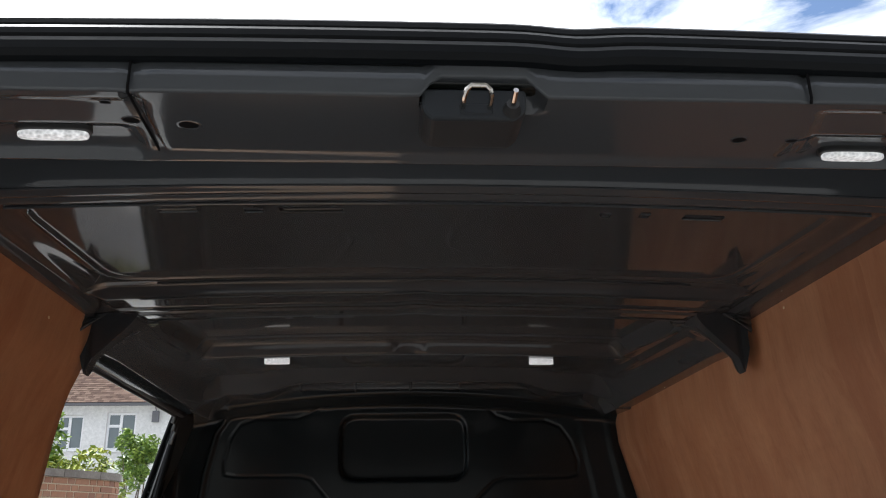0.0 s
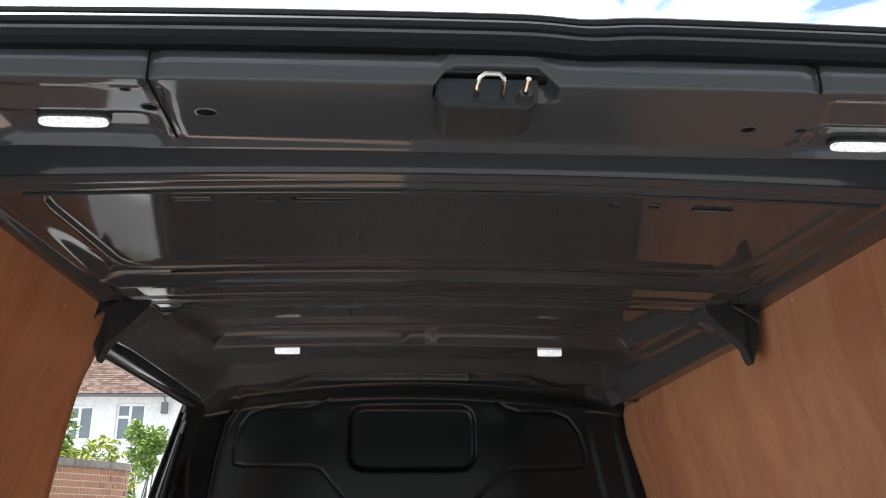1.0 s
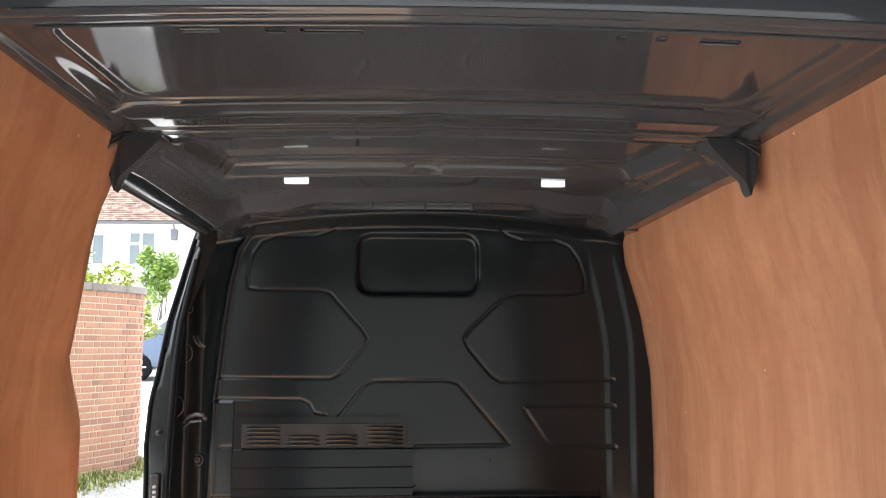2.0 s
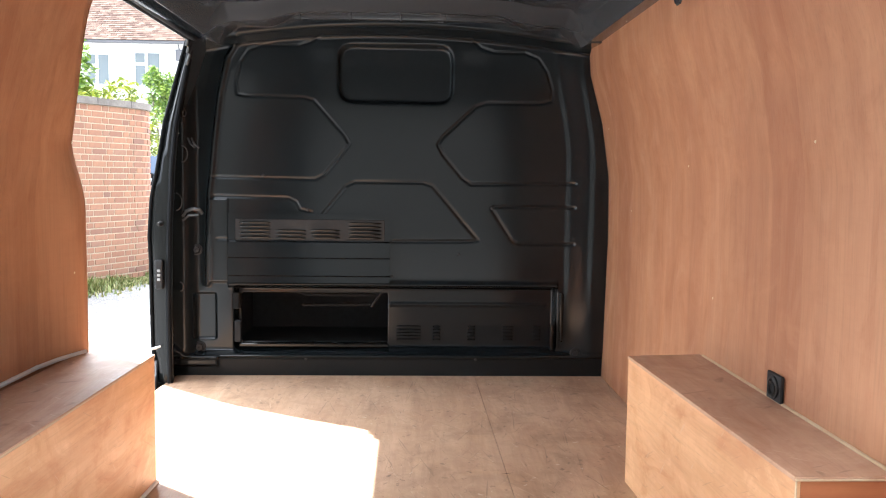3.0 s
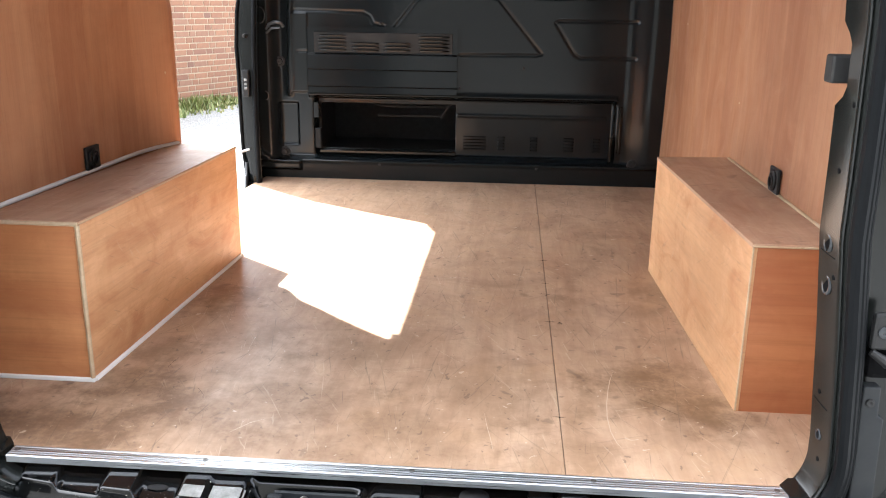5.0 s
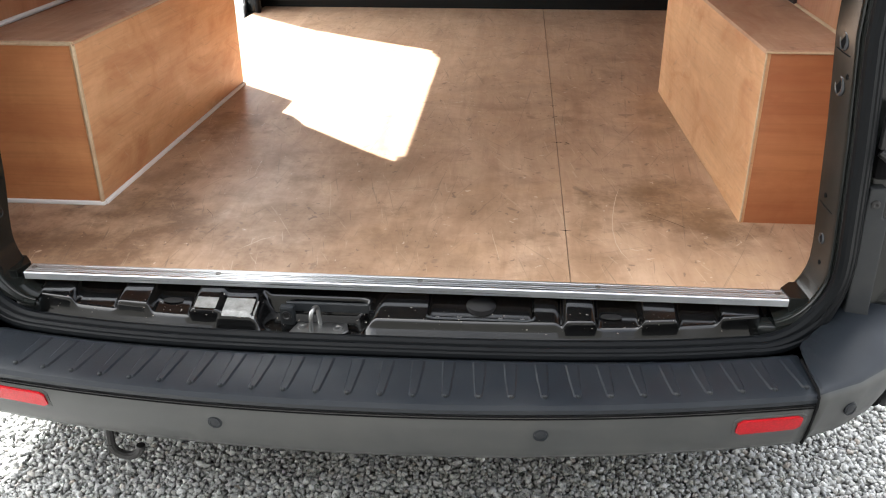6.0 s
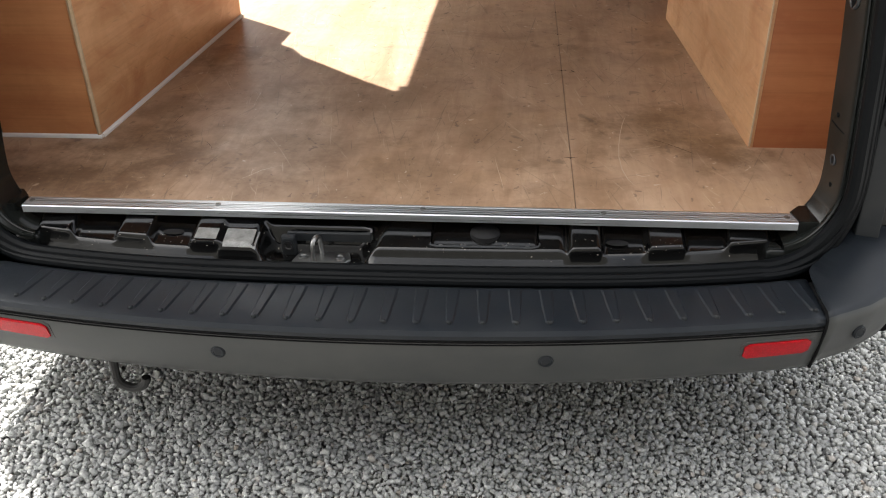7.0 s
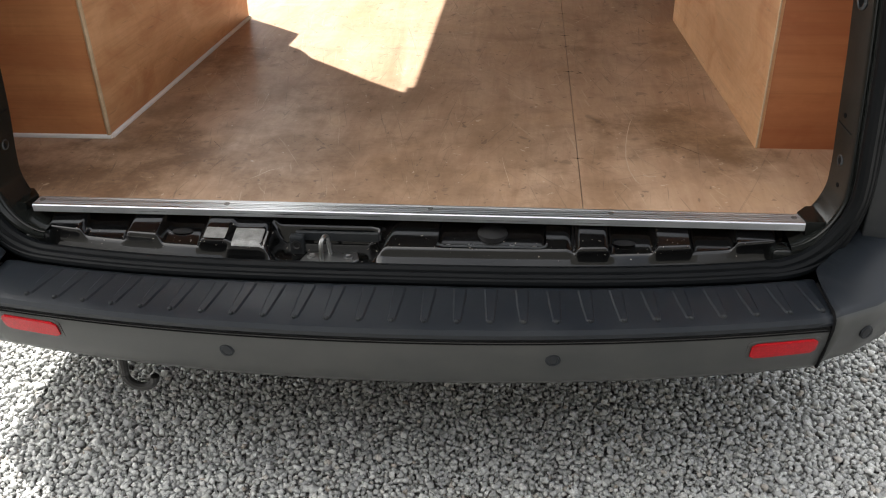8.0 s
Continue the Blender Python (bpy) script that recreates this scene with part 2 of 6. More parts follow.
PLY_EDGE = plywood("plywood_cut_edge", (0.50, 0.36, 0.22), (0.64, 0.50, 0.34), (0, 1, 0), 3.0, 0.3, 0.5, rough=0.6)
SEALANT = Nodes("white_sealant", (0.84, 0.83, 0.82), 0.45).mat
# Base lifted to carry lens haze over the dark roof.
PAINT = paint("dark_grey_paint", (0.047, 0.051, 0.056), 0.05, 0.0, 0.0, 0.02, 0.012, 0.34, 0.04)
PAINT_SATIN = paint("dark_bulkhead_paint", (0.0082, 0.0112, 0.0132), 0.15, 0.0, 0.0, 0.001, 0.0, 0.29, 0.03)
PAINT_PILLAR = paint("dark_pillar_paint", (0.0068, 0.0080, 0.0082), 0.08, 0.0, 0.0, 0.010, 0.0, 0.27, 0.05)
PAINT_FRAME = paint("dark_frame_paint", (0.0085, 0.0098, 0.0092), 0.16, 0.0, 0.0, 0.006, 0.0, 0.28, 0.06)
PAINT_SILL = paint("worn_sill_paint", (0.0038, 0.0040, 0.0043), 0.07, 0.0, 0.0, 0.015, 0.0, 0.55, 0.08)
PAINT_OUT = paint("grey_body_paint", (0.026, 0.028, 0.030), 0.3, 0.25, 0.1, 0.05)
FASCIA = plastic("grey_bumper_skin", (0.046, 0.0485, 0.0485), 0.42, 0.06, 700, 0.10)
STEP = plastic("dark_step_plastic", (0.0105, 0.0135, 0.0180), 0.40, 0.35, 1100, 0.020, 0.30)
BLACK_PLASTIC = plastic("black_plastic", (0.014, 0.014, 0.015), 0.45, 0.15)
SLATE_PLASTIC = plastic("slate_plastic", (0.017, 0.0195, 0.0225), 0.5, 0.2, spec=0.2)
RUBBER = plastic("seal_rubber", (0.0034, 0.0042, 0.0052), 0.50, 0.08, 500, 0.004, 0.11)
ALU = metal("aluminium", (0.60, 0.62, 0.65), 0.34, (2, 240, 240))
CHROME = metal("bright_steel", (0.46, 0.44, 0.41), 0.14)
ZINC = Nodes("zinc_screw", (0.72, 0.62, 0.45), 0.4).mat
STEEL = metal("worn_steel", (0.30, 0.30, 0.295), 0.36)
CARPET = rough_stone("grey_carpet", (0.045, 0.048, 0.052), (0.065, 0.068, 0.072), 40, 0.3, 0.95)
# Near-black for joints, and for the shade inside holes and recesses.
DARK = Nodes("dark_void", (0.007, 0.007, 0.0075), 0.95, spec=0.05).mat


def reflector_material():
    m = Nodes("red_reflector", (0.55, 0.012, 0.022), 0.22, 0, 0.0, 0.2)
    v = m.node("ShaderNodeTexVoronoi", Scale=260.0)
    m.link(m.coords(), v.inputs["Vector"])
    m.color(m.ramp(v.outputs["Distance"], [(0.0, (0.50, 0.004, 0.014)), (0.6, (0.34, 0.0015, 0.006))]))
    m.bump(v.outputs["Distance"], 0.25, 0.001)
    return m.mat


REFLECTOR = reflector_material()


def lamp_material():
    m = Nodes("lamp_lens", (0.55, 0.55, 0.55), 0.2)
    v = m.node("ShaderNodeTexVoronoi", Scale=240.0)
    m.link(m.coords(), v.inputs["Vector"])
    m.set("Emission Color", (1.0, 0.97, 0.92, 1))
    m.link(m.math("MULTIPLY_ADD", v.outputs["Distance"], 0.42), m.bsdf.inputs["Emission Strength"])
    m.nt.nodes[-1].inputs[2].default_value = 0.02
    return m.mat


LAMP = lamp_material()


def brick_material():
    m = Nodes("red_brick", (0.4, 0.2, 0.13), 0.85)
    info = m.node("ShaderNodeObjectInfo")
    tone = m.ramp(info.outputs["Random"], [(0.0, (0.19, 0.100, 0.068)), (0.10, (0.24, 0.118, 0.072)), (0.2, (0.27, 0.130, 0.074)), (0.7, (0.335, 0.168, 0.094)), (1.0, (0.27, 0.145, 0.090))])
    g = m.noise(m.coords(), 22, 6, 0.65)
    c = m.mix(m.ramp(g, [(0.4, 0.0), (0.75, 0.45)]), tone, (0.20, 0.10, 0.075))
    m.color(c)
    m.bump(m.noise(m.coords(), 90, 4), 0.5, 0.004)
    return m.mat


BRICK = brick_material()
MORTAR = rough_stone("mortar", (0.42, 0.33, 0.23), (0.52, 0.42, 0.30), 12)
COPING = rough_stone("coping_stone", (0.15, 0.13, 0.11), (0.25, 0.22, 0.19), 6)
RENDER_WALL = rough_stone("white_render", (0.70, 0.69, 0.66), (0.80, 0.79, 0.77), 1.5, 0.2)
UPVC = Nodes("white_frame", (0.8, 0.8, 0.8), 0.35).mat
PANE = Nodes("window_pane", (0.13, 0.16, 0.165), 0.06, 0.0, 0.0, 0.8).mat
GUTTER = plastic("gutter_grey", (0.14, 0.14, 0.15), 0.5)


def gravel_material():
    m = Nodes("grey_gravel", (0.3, 0.3, 0.3), 0.8)
    geo = m.node("ShaderNodeNewGeometry")
    tone = m.ramp(geo.outputs["Random Per Island"], [(0.0, (0.38, 0.385, 0.38)), (0.3, (0.51, 0.515, 0.505)), (0.65, (0.61, 0.615, 0.60)), (0.95, (0.72, 0.72, 0.70)), (1.0, (0.45, 0.39, 0.33))])
    g = m.noise(m.coords(), 330, 4, 0.6)
    m.color(m.mix(m.ramp(g, [(0.35, 0.35), (0.62, 0.0)]), tone, (0.22, 0.22, 0.215)))
    m.bump(g, 0.4, 0.002)
    return m.mat


def ground_material():
    m = Nodes("gravel_ground", (0.3, 0.3, 0.29), 0.9)
    v = m.node("ShaderNodeTexVoronoi", Scale=75.0)
    m.link(m.coords(), v.inputs["Vector"])
    big = m.noise(m.coords(), 0.5, 6, 0.6)
    tone = m.ramp(v.outputs["Color"], [(0.1, (0.20, 0.20, 0.197)), (0.5, (0.33, 0.33, 0.323)), (0.9, (0.44, 0.435, 0.42))])
    c = m.mix(m.ramp(v.outputs["Distance"], [(0.35, 0.0), (0.75, 0.7)]), tone, (0.10, 0.10, 0.10))
    c = m.mix(m.ramp(big, [(0.45, 0.0), (0.7, 0.35)]), c, (0.24, 0.21, 0.17))
    m.color(c)
    m.bump(m.math("SUBTRACT", 1.0, v.outputs["Distance"]), 0.9, 0.01)
    return m.mat


GRAVEL, GROUND = gravel_material(), ground_material()


def leaf_material(name, a, b, c):
    m = Nodes(name, b, 0.45)
    geo = m.node("ShaderNodeNewGeometry")
    m.color(m.ramp(geo.outputs["Random Per Island"], [(0.0, a), (0.5, b), (1.0, c)]))
    m.set("Transmission Weight", 0.0)
    m.set("Subsurface Weight", 0.0)
    return m.mat


def tile_material(name, a, b, c):
    m = Nodes(name, b, 1.0, spec=0.05)
    geo = m.node("ShaderNodeNewGeometry")
    m.color(m.ramp(geo.outputs["Random Per Island"], [(0.0, a), (0.5, b), (1.0, c)]))
    return m.mat


LEAF_YELLOW = leaf_material("yellow_green_leaf", (0.10, 0.17, 0.025), (0.26, 0.32, 0.04), (0.45, 0.46, 0.08))
LEAF_GREEN = leaf_material("green_leaf", (0.06, 0.12, 0.02), (0.16, 0.26, 0.035), (0.30, 0.40, 0.07))
LEAF_DRY = leaf_material("dry_weed", (0.12, 0.16, 0.045), (0.24, 0.27, 0.08), (0.40, 0.35, 0.17))
BARK = rough_stone("bark", (0.10, 0.075, 0.05), (0.17, 0.13, 0.09), 20)
TILE = tile_material("clay_roof_tile", (0.075, 0.050, 0.040), (0.115, 0.078, 0.062), (0.165, 0.118, 0.092))
CAR_PAINT = paint("blue_car_paint", (0.045, 0.075, 0.13), 0.2, 1.0, 0.2, 0.1)

# ---- mesh helpers ----


def finish(name, me, mat, parent=None, label="", smooth=False, solid=0.0, kind="", angle=None):
    me.materials.append(mat)
    if smooth:
        me.polygons.foreach_set("use_smooth", [True] * len(me.polygons))
        if angle:
            me.set_sharp_from_angle(angle=radians(angle))
    ob = new(name, me)
    if parent:
        ob.parent = parent
        ob.matrix_parent_inverse = parent.matrix_basis.inverted()
    if label:
        ob["label"] = label
    if kind:
        ob["kind"] = kind
    if solid:
        mod = ob.modifiers.new("thickness", "SOLIDIFY")
        mod.thickness, mod.offset = abs(solid), -1 if solid > 0 else 1
    return ob


def part(name, bm, mat, parent=None, label="", smooth=False, solid=0.0, angle=35):
    me = bpy.data.meshes.new(name)
    bm.to_mesh(me)
    bm.free()
    return finish(name, me, mat, parent, label, smooth, solid, angle=angle if smooth else None)


def thing(name, label, category, group="", at=(0, 0, 0), kind=""):
    ob = new(name)
    ob.location = at
    ob.matrix_basis = Matrix.Translation(at)
    ob.empty_display_size = 0.1
    return tagged(ob, label, category, group, kind)


def block(x0, x1, y0, y1, z0, z1, bevel=0.0, seg=1, bm=None):
    bm = bm or bmesh.new()
    made = bmesh.ops.create_cube(bm, size=1.0)
    vs = made["verts"]
    for v in vs:
        v.co = Vector(((x0 + x1) / 2 + v.co.x * (x1 - x0), (y0 + y1) / 2 + v.co.y * (y1 - y0), (z0 + z1) / 2 + v.co.z * (z1 - z0)))
    if bevel:
        es = list({e for v in vs for e in v.link_edges})
        bmesh.ops.bevel(bm, geom=es, offset=bevel, segments=seg, affect="EDGES", profile=0.5)
    return bm


def prism(points, z0, z1, bevel=0.0, axis="z"):
    """A polygon pulled out along an axis. points: (x, y) for z, (x, z) for y, (y, z) for x."""
    bm = bmesh.new()

    def put(p, h):
        return {"z": (p[0], p[1], h), "y": (p[0], h, p[1]), "x": (h, p[0], p[1])}[axis]

    a = [bm.verts.new(put(p, z0)) for p in points]
    b = [bm.verts.new(put(p, z1)) for p in points]
    bm.faces.new(a), bm.faces.new(b[::-1])
    for i in range(len(a)):
        j = (i + 1) % len(a)
        bm.faces.new((a[j], a[i], b[i], b[j]))
    bmesh.ops.recalc_face_normals(bm, faces=bm.faces)
    if bevel:
        bmesh.ops.bevel(bm, geom=list(bm.edges), offset=bevel, segments=2, affect="EDGES", profile=0.5)
    return bm


def tube(path, radius, sides=8, bm=None, closed=False):
    """A round bar along a path; radius one number or one for each point."""
    bm = bm or bmesh.new()
    pts = [Vector(p) for p in path]
    n = len(pts)
    radii = radius if isinstance(radius, (list, tuple)) else [radius] * n
    rings, side = [], None
    for i, p in enumerate(pts):
        a = pts[(i - 1) % n] if closed or i else p
        b = pts[(i + 1) % n] if closed or i < n - 1 else p
        ahead = (b - a).normalized()
        if side is None:
            side = ahead.orthogonal().normalized()
        side = (side - ahead * side.dot(ahead)).normalized()
        up = ahead.cross(side)
        rings.append([bm.verts.new(p + radii[i] * (math.cos(2 * math.pi * k / sides) * side + math.sin(2 * math.pi * k / sides) * up)) for k in range(sides)])
    for i in range(n if closed else n - 1):
        r, s = rings[i], rings[(i + 1) % n]
        for k in range(sides):
            bm.faces.new((r[k], r[(k + 1) % sides], s[(k + 1) % sides], s[k]))
    if not closed:
        bm.faces.new(rings[0][::-1]), bm.faces.new(rings[-1])
    return bm


def lathe(profile, sides=20, m=None, bm=None):
    """Turns (radius, height) round the z axis, then moves it by m."""
    bm = bm or bmesh.new()
    m = m or Matrix()
    rings = []
    for r, h in profile:
        rings.append([bm.verts.new(m @ Vector((max(r, 1e-5) * math.cos(2 * math.pi * k / sides), max(r, 1e-5) * math.sin(2 * math.pi * k / sides), h))) for k in range(sides)])
    for r, s in zip(rings, rings[1:]):
        for k in range(sides):
            bm.faces.new((r[k], r[(k + 1) % sides], s[(k + 1) % sides], s[k]))
    bm.faces.new(rings[-1])
    return bm


def round_poly(pts, r, n=5):
    """Corners of a closed polygon rounded with radius about r."""
    out = []
    for i, p in enumerate(pts):
        p, a, b = np.array(p, float), np.array(pts[i - 1], float), np.array(pts[(i + 1) % len(pts)], float)
        u, v = (a - p) / np.linalg.norm(a - p), (b - p) / np.linalg.norm(b - p)
        cut = min(r, np.linalg.norm(a - p) * 0.45, np.linalg.norm(b - p) * 0.45)
        s, e = p + u * cut, p + v * cut
        for k in range(n + 1):
            t = k / n
            out.append(tuple((1 - t) ** 2 * s + 2 * t * (1 - t) * p + t * t * e))
    return out


def line_dist(X, Y, pts, closed=False):
    """The distance of each grid place from a polyline."""
    best = np.full(X.shape, 1e9)
    for i in range(len(pts) if closed else len(pts) - 1):
        (ax, ay), (bx, by) = pts[i], pts[(i + 1) % len(pts)]
        dx, dy = bx - ax, by - ay
        t = np.clip(((X - ax) * dx + (Y - ay) * dy) / max(dx * dx + dy * dy, 1e-12), 0, 1)
        best = np.minimum(best, np.hypot(X - ax - t * dx, Y - ay - t * dy))
    return best


def poly_dist(X, Y, pts):
    """Signed distance from a closed polygon, below zero inside."""
    inside = np.zeros(X.shape, bool)
    for i in range(len(pts)):
        (ax, ay), (bx, by) = pts[i], pts[(i + 1) % len(pts)]
        if ay != by:
            inside ^= ((ay > Y) != (by > Y)) & (X < (bx - ax) * (Y - ay) / (by - ay) + ax)
    return np.where(inside, -1, 1) * line_dist(X, Y, pts, True)


def smooth01(x):
    x = np.clip(x, 0, 1)
    return x * x * (3 - 2 * x)


def dent(X, Y, pts, radius, wide):
    """1 inside a rounded polygon, 0 outside, with a slope of that width."""
    return smooth01(-poly_dist(X, Y, round_poly(pts, radius)) / wide)


def rect(x0, x1, y0, y1):
    return [(x0, y0), (x1, y0), (x1, y1), (x0, y1)]


def sheet(name, us, vs, place, mat, parent=None, label="", keep=None, solid=0.0, flip=False, kind="", angle=None):
    """A pressed sheet: place(U, V) gives X, Y, Z over a grid; keep(U, V) leaves holes."""
    U, V = np.meshgrid(us, vs, indexing="ij")
    X, Y, Z = place(U, V)
    co = np.stack([X, Y, Z], -1).reshape(-1, 3)
    n, m = U.shape
    idx = np.arange(n * m).reshape(n, m)
    quad = np.stack([idx[:-1, :-1], idx[1:, :-1], idx[1:, 1:], idx[:-1, 1:]], -1).reshape(-1, 4)
    if keep is not None:
        quad = quad[keep((U[:-1, :-1] + U[1:, 1:]) / 2, (V[:-1, :-1] + V[1:, 1:]) / 2).reshape(-1)]
    if flip:
        quad = quad[:, ::-1]
    used, back = np.unique(quad, return_inverse=True)
    me = bpy.data.meshes.new(name)
    me.from_pydata(co[used].tolist(), [], back.reshape(-1, 4).tolist())
    return finish(name, me, mat, parent, label, True, solid, kind, angle)


def steps(a, b, step):
    return np.linspace(a, b, max(2, int(round(abs(b - a) / step)) + 1))


def ring_loop(half_low, half_top, z0, z1, r_low, r_top, n=12):
    """The door opening as a closed loop of (x, z), seen from behind, with rounded corners."""
    out = []
    for x, z, r, a0 in ((half_low, z0, r_low, -90), (half_top, z1, r_top, 0), (-half_top, z1, r_top, 90), (-half_low, z0, r_low, 180)):
        cx, cz = x - math.copysign(r, x), z + (r if z == z0 else -r)
        for k in range(n + 1):
            a = radians(a0 + 90 * k / n)
            out.append((cx + r * math.cos(a), cz + r * math.sin(a)))
    full = []
    for i, p in enumerate(out):
        q = out[(i + 1) % len(out)]
        d = math.dist(p, q)
        k = max(1, int(d / 0.016))
        full += [(p[0] + (q[0] - p[0]) * j / k, p[1] + (q[1] - p[1]) * j / k) for j in range(k)]
    return full


# ---- ground ----
FLOOR = 0.56
RISE = 0.039


def ground_z(y):
    """The drive rises gently towards the house."""
    return RISE * (y + 0.1)


def raised(ob, y):
    """Lifts a finished thing on to the drive at that distance."""
    ob.matrix_basis = Matrix.Translation((0, 0, ground_z(y))) @ ob.matrix_basis
    return ob


def make_ground():
    us = np.concatenate([[-900, -200, -60, -25], steps(-14, 14, 1.0), [25, 60, 200, 900]])
    g = sheet("ground", us, us, lambda U, V: (U, V, ground_z(V)), GROUND, kind="structure")
    tagged(g, "pale grey gravel drive around the van", "ground")


def make_gravel():
    """Loose stone chippings under and behind the bumper."""
    rng = np.random.default_rng(7)
    base = bmesh.new()
    bmesh.ops.create_cube(base, size=1.5)
    bmesh.ops.triangulate(base, faces=base.faces)
    unit = np.array([v.co[:] for v in base.verts])
    tri = np.array([[v.index for v in f.verts] for f in base.faces])
    base.free()
    cell = 0.0110
    gx, gy = np.meshgrid(np.arange(-1.45, 1.75, cell), np.arange(-0.62, 0.95, cell), indexing="ij")
    # A packed upper layer over a lower one.
    x, y = np.concatenate([gx.ravel(), gx.ravel() + cell / 2]), np.concatenate([gy.ravel(), gy.ravel() + cell / 2])
    lift = np.repeat([0.0085, 0.0005], gx.size)
    x = x + rng.uniform(-0.5, 0.5, x.size) * cell
    y = y + rng.uniform(-0.5, 0.5, y.size) * cell
    far = np.maximum(np.abs(x - 0.15) / 1.6, np.abs(y - 0.165) / 0.785)
    stay = rng.uniform(0, 1, x.size) > (far - 0.80) / 0.2
    x, y, lift = x[stay], y[stay], lift[stay]
    n = x.size
    size = 0.0060 * np.exp(rng.normal(0, 0.20, n))
    z = lift + rng.uniform(0.0, 0.004, n) + 0.4 * size + ground_z(y)
    stretch = rng.uniform(0.72, 1.2, (n, 3)) * size[:, None]
    stretch[:, 2] *= 0.75
    rough = rng.uniform(0.60, 1.25, (n, len(unit), 1))
    pts = unit[None] * rough * stretch[:, None]
    a, b = rng.uniform(0, 6.28, n), rng.uniform(-1.2, 1.2, n)
    ca, sa, cb, sb = np.cos(a), np.sin(a), np.cos(b), np.sin(b)
    px, py, pz = pts[..., 0], pts[..., 1] * cb[:, None] - pts[..., 2] * sb[:, None], pts[..., 1] * sb[:, None] + pts[..., 2] * cb[:, None]
    co = np.stack([px * ca[:, None] - py * sa[:, None] + x[:, None], px * sa[:, None] + py * ca[:, None] + y[:, None], pz + z[:, None]], -1)
    faces = (tri[None] + (np.arange(n) * len(unit))[:, None, None]).reshape(-1, 3)
    me = bpy.data.meshes.new("gravel")
    me.vertices.add(n * len(unit))
    me.vertices.foreach_set("co", co.ravel())
    me.loops.add(faces.size)
    me.loops.foreach_set("vertex_index", faces.ravel())
    me.polygons.add(len(faces))
    me.polygons.foreach_set("loop_start", np.arange(len(faces)) * 3)
    me.update(calc_edges=True)
    tagged(finish("gravel", me, GRAVEL, kind="stuff"), "loose grey stone chippings spread on the drive", "gravel")


make_ground()
make_gravel()


def make_sky_block_wall():
    # Unseen wall, added to cut low sky light and its reflections.
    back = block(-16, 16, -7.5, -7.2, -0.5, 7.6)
    wb = part("sky_block_wall", back, rough_stone("sky_block_grey", (0.090, 0.088, 0.080), (0.140, 0.137, 0.125), 3.0))
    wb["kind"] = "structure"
    tagged(wb, "unseen dark wall added behind the camera to hold back sky light", "wall")


make_sky_block_wall()

# ---- van: roof, sides, bulkhead ----
SIDE_OUT = ((0.30, 0.95), (0.45, 1.000), (1.16, 1.000), (1.33, 0.982), (1.65, 0.920), (1.88, 0.846), (1.98, 0.815), (2.10, 0.74))


def side_x(z):
    return np.interp(z, [p[0] for p in SIDE_OUT], [p[1] for p in SIDE_OUT])


def lining_left(z, y):
    low = 0.912 - 0.02 * (y - 0.8) - 0.045 * smooth01((y - 1.13) / 0.19)
    top = np.interp(z, [1.5, 1.6, 1.75, 1.84, 1.9, 2.03], [0.886, 0.861, 0.824, 0.800, 0.774, 0.746])
    k = smooth01((z - 1.32) / 0.18)
    return -(low * (1 - k) + top * k)


def lining_right(z, y):
    bulge = np.interp(z, [0.56, 1.15, 1.42, 1.65, 1.85, 1.98, 2.03], [0.880, 0.890, 0.886, 0.852, 0.797, 0.787, 0.778])
    return bulge - 0.014 * np.clip((2.5 - y) / 1.5, 0, 1)


van = thing("van", "dark grey panel van parked with its rear doors open", "van", at=(0, 1.5, 0))
OPEN_Y = (1.222, 2.440)


def make_sides():
    for sign, label in ((-1, "body side with the sliding door opening"), (1, "plain closed body side")):
        zs = np.concatenate([steps(0.30, 1.70, 0.0583), steps(1.72, 1.935, 0.0215), steps(1.96, 2.10, 0.035)])
        ys = np.concatenate([steps(0.04, OPEN_Y[0], 0.1), steps(OPEN_Y[0] + 0.08, 2.22, 0.1), steps(2.24, OPEN_Y[1], 0.02), steps(2.47, 2.75, 0.07)])

        def keep(Y, Z):
            if sign > 0:
                return np.ones(Y.shape, bool)
            corner = rect(OPEN_Y[0], OPEN_Y[1], 0.5, 1.935)
            # The front corners are rounder than the rear ones.
            front = poly_dist(Y, Z, round_poly(corner, 0.20, 12)) < 0
            rear = (poly_dist(Y, Z, round_poly(corner, 0.10, 8)) < 0) & (Y < 1.9)
            return ~(front | rear)

        sheet("body_side", ys, zs, lambda Y, Z: (sign * side_x(Z), Y, Z), PAINT_OUT, van, label, keep, solid=0.012 if sign > 0 else -0.012)


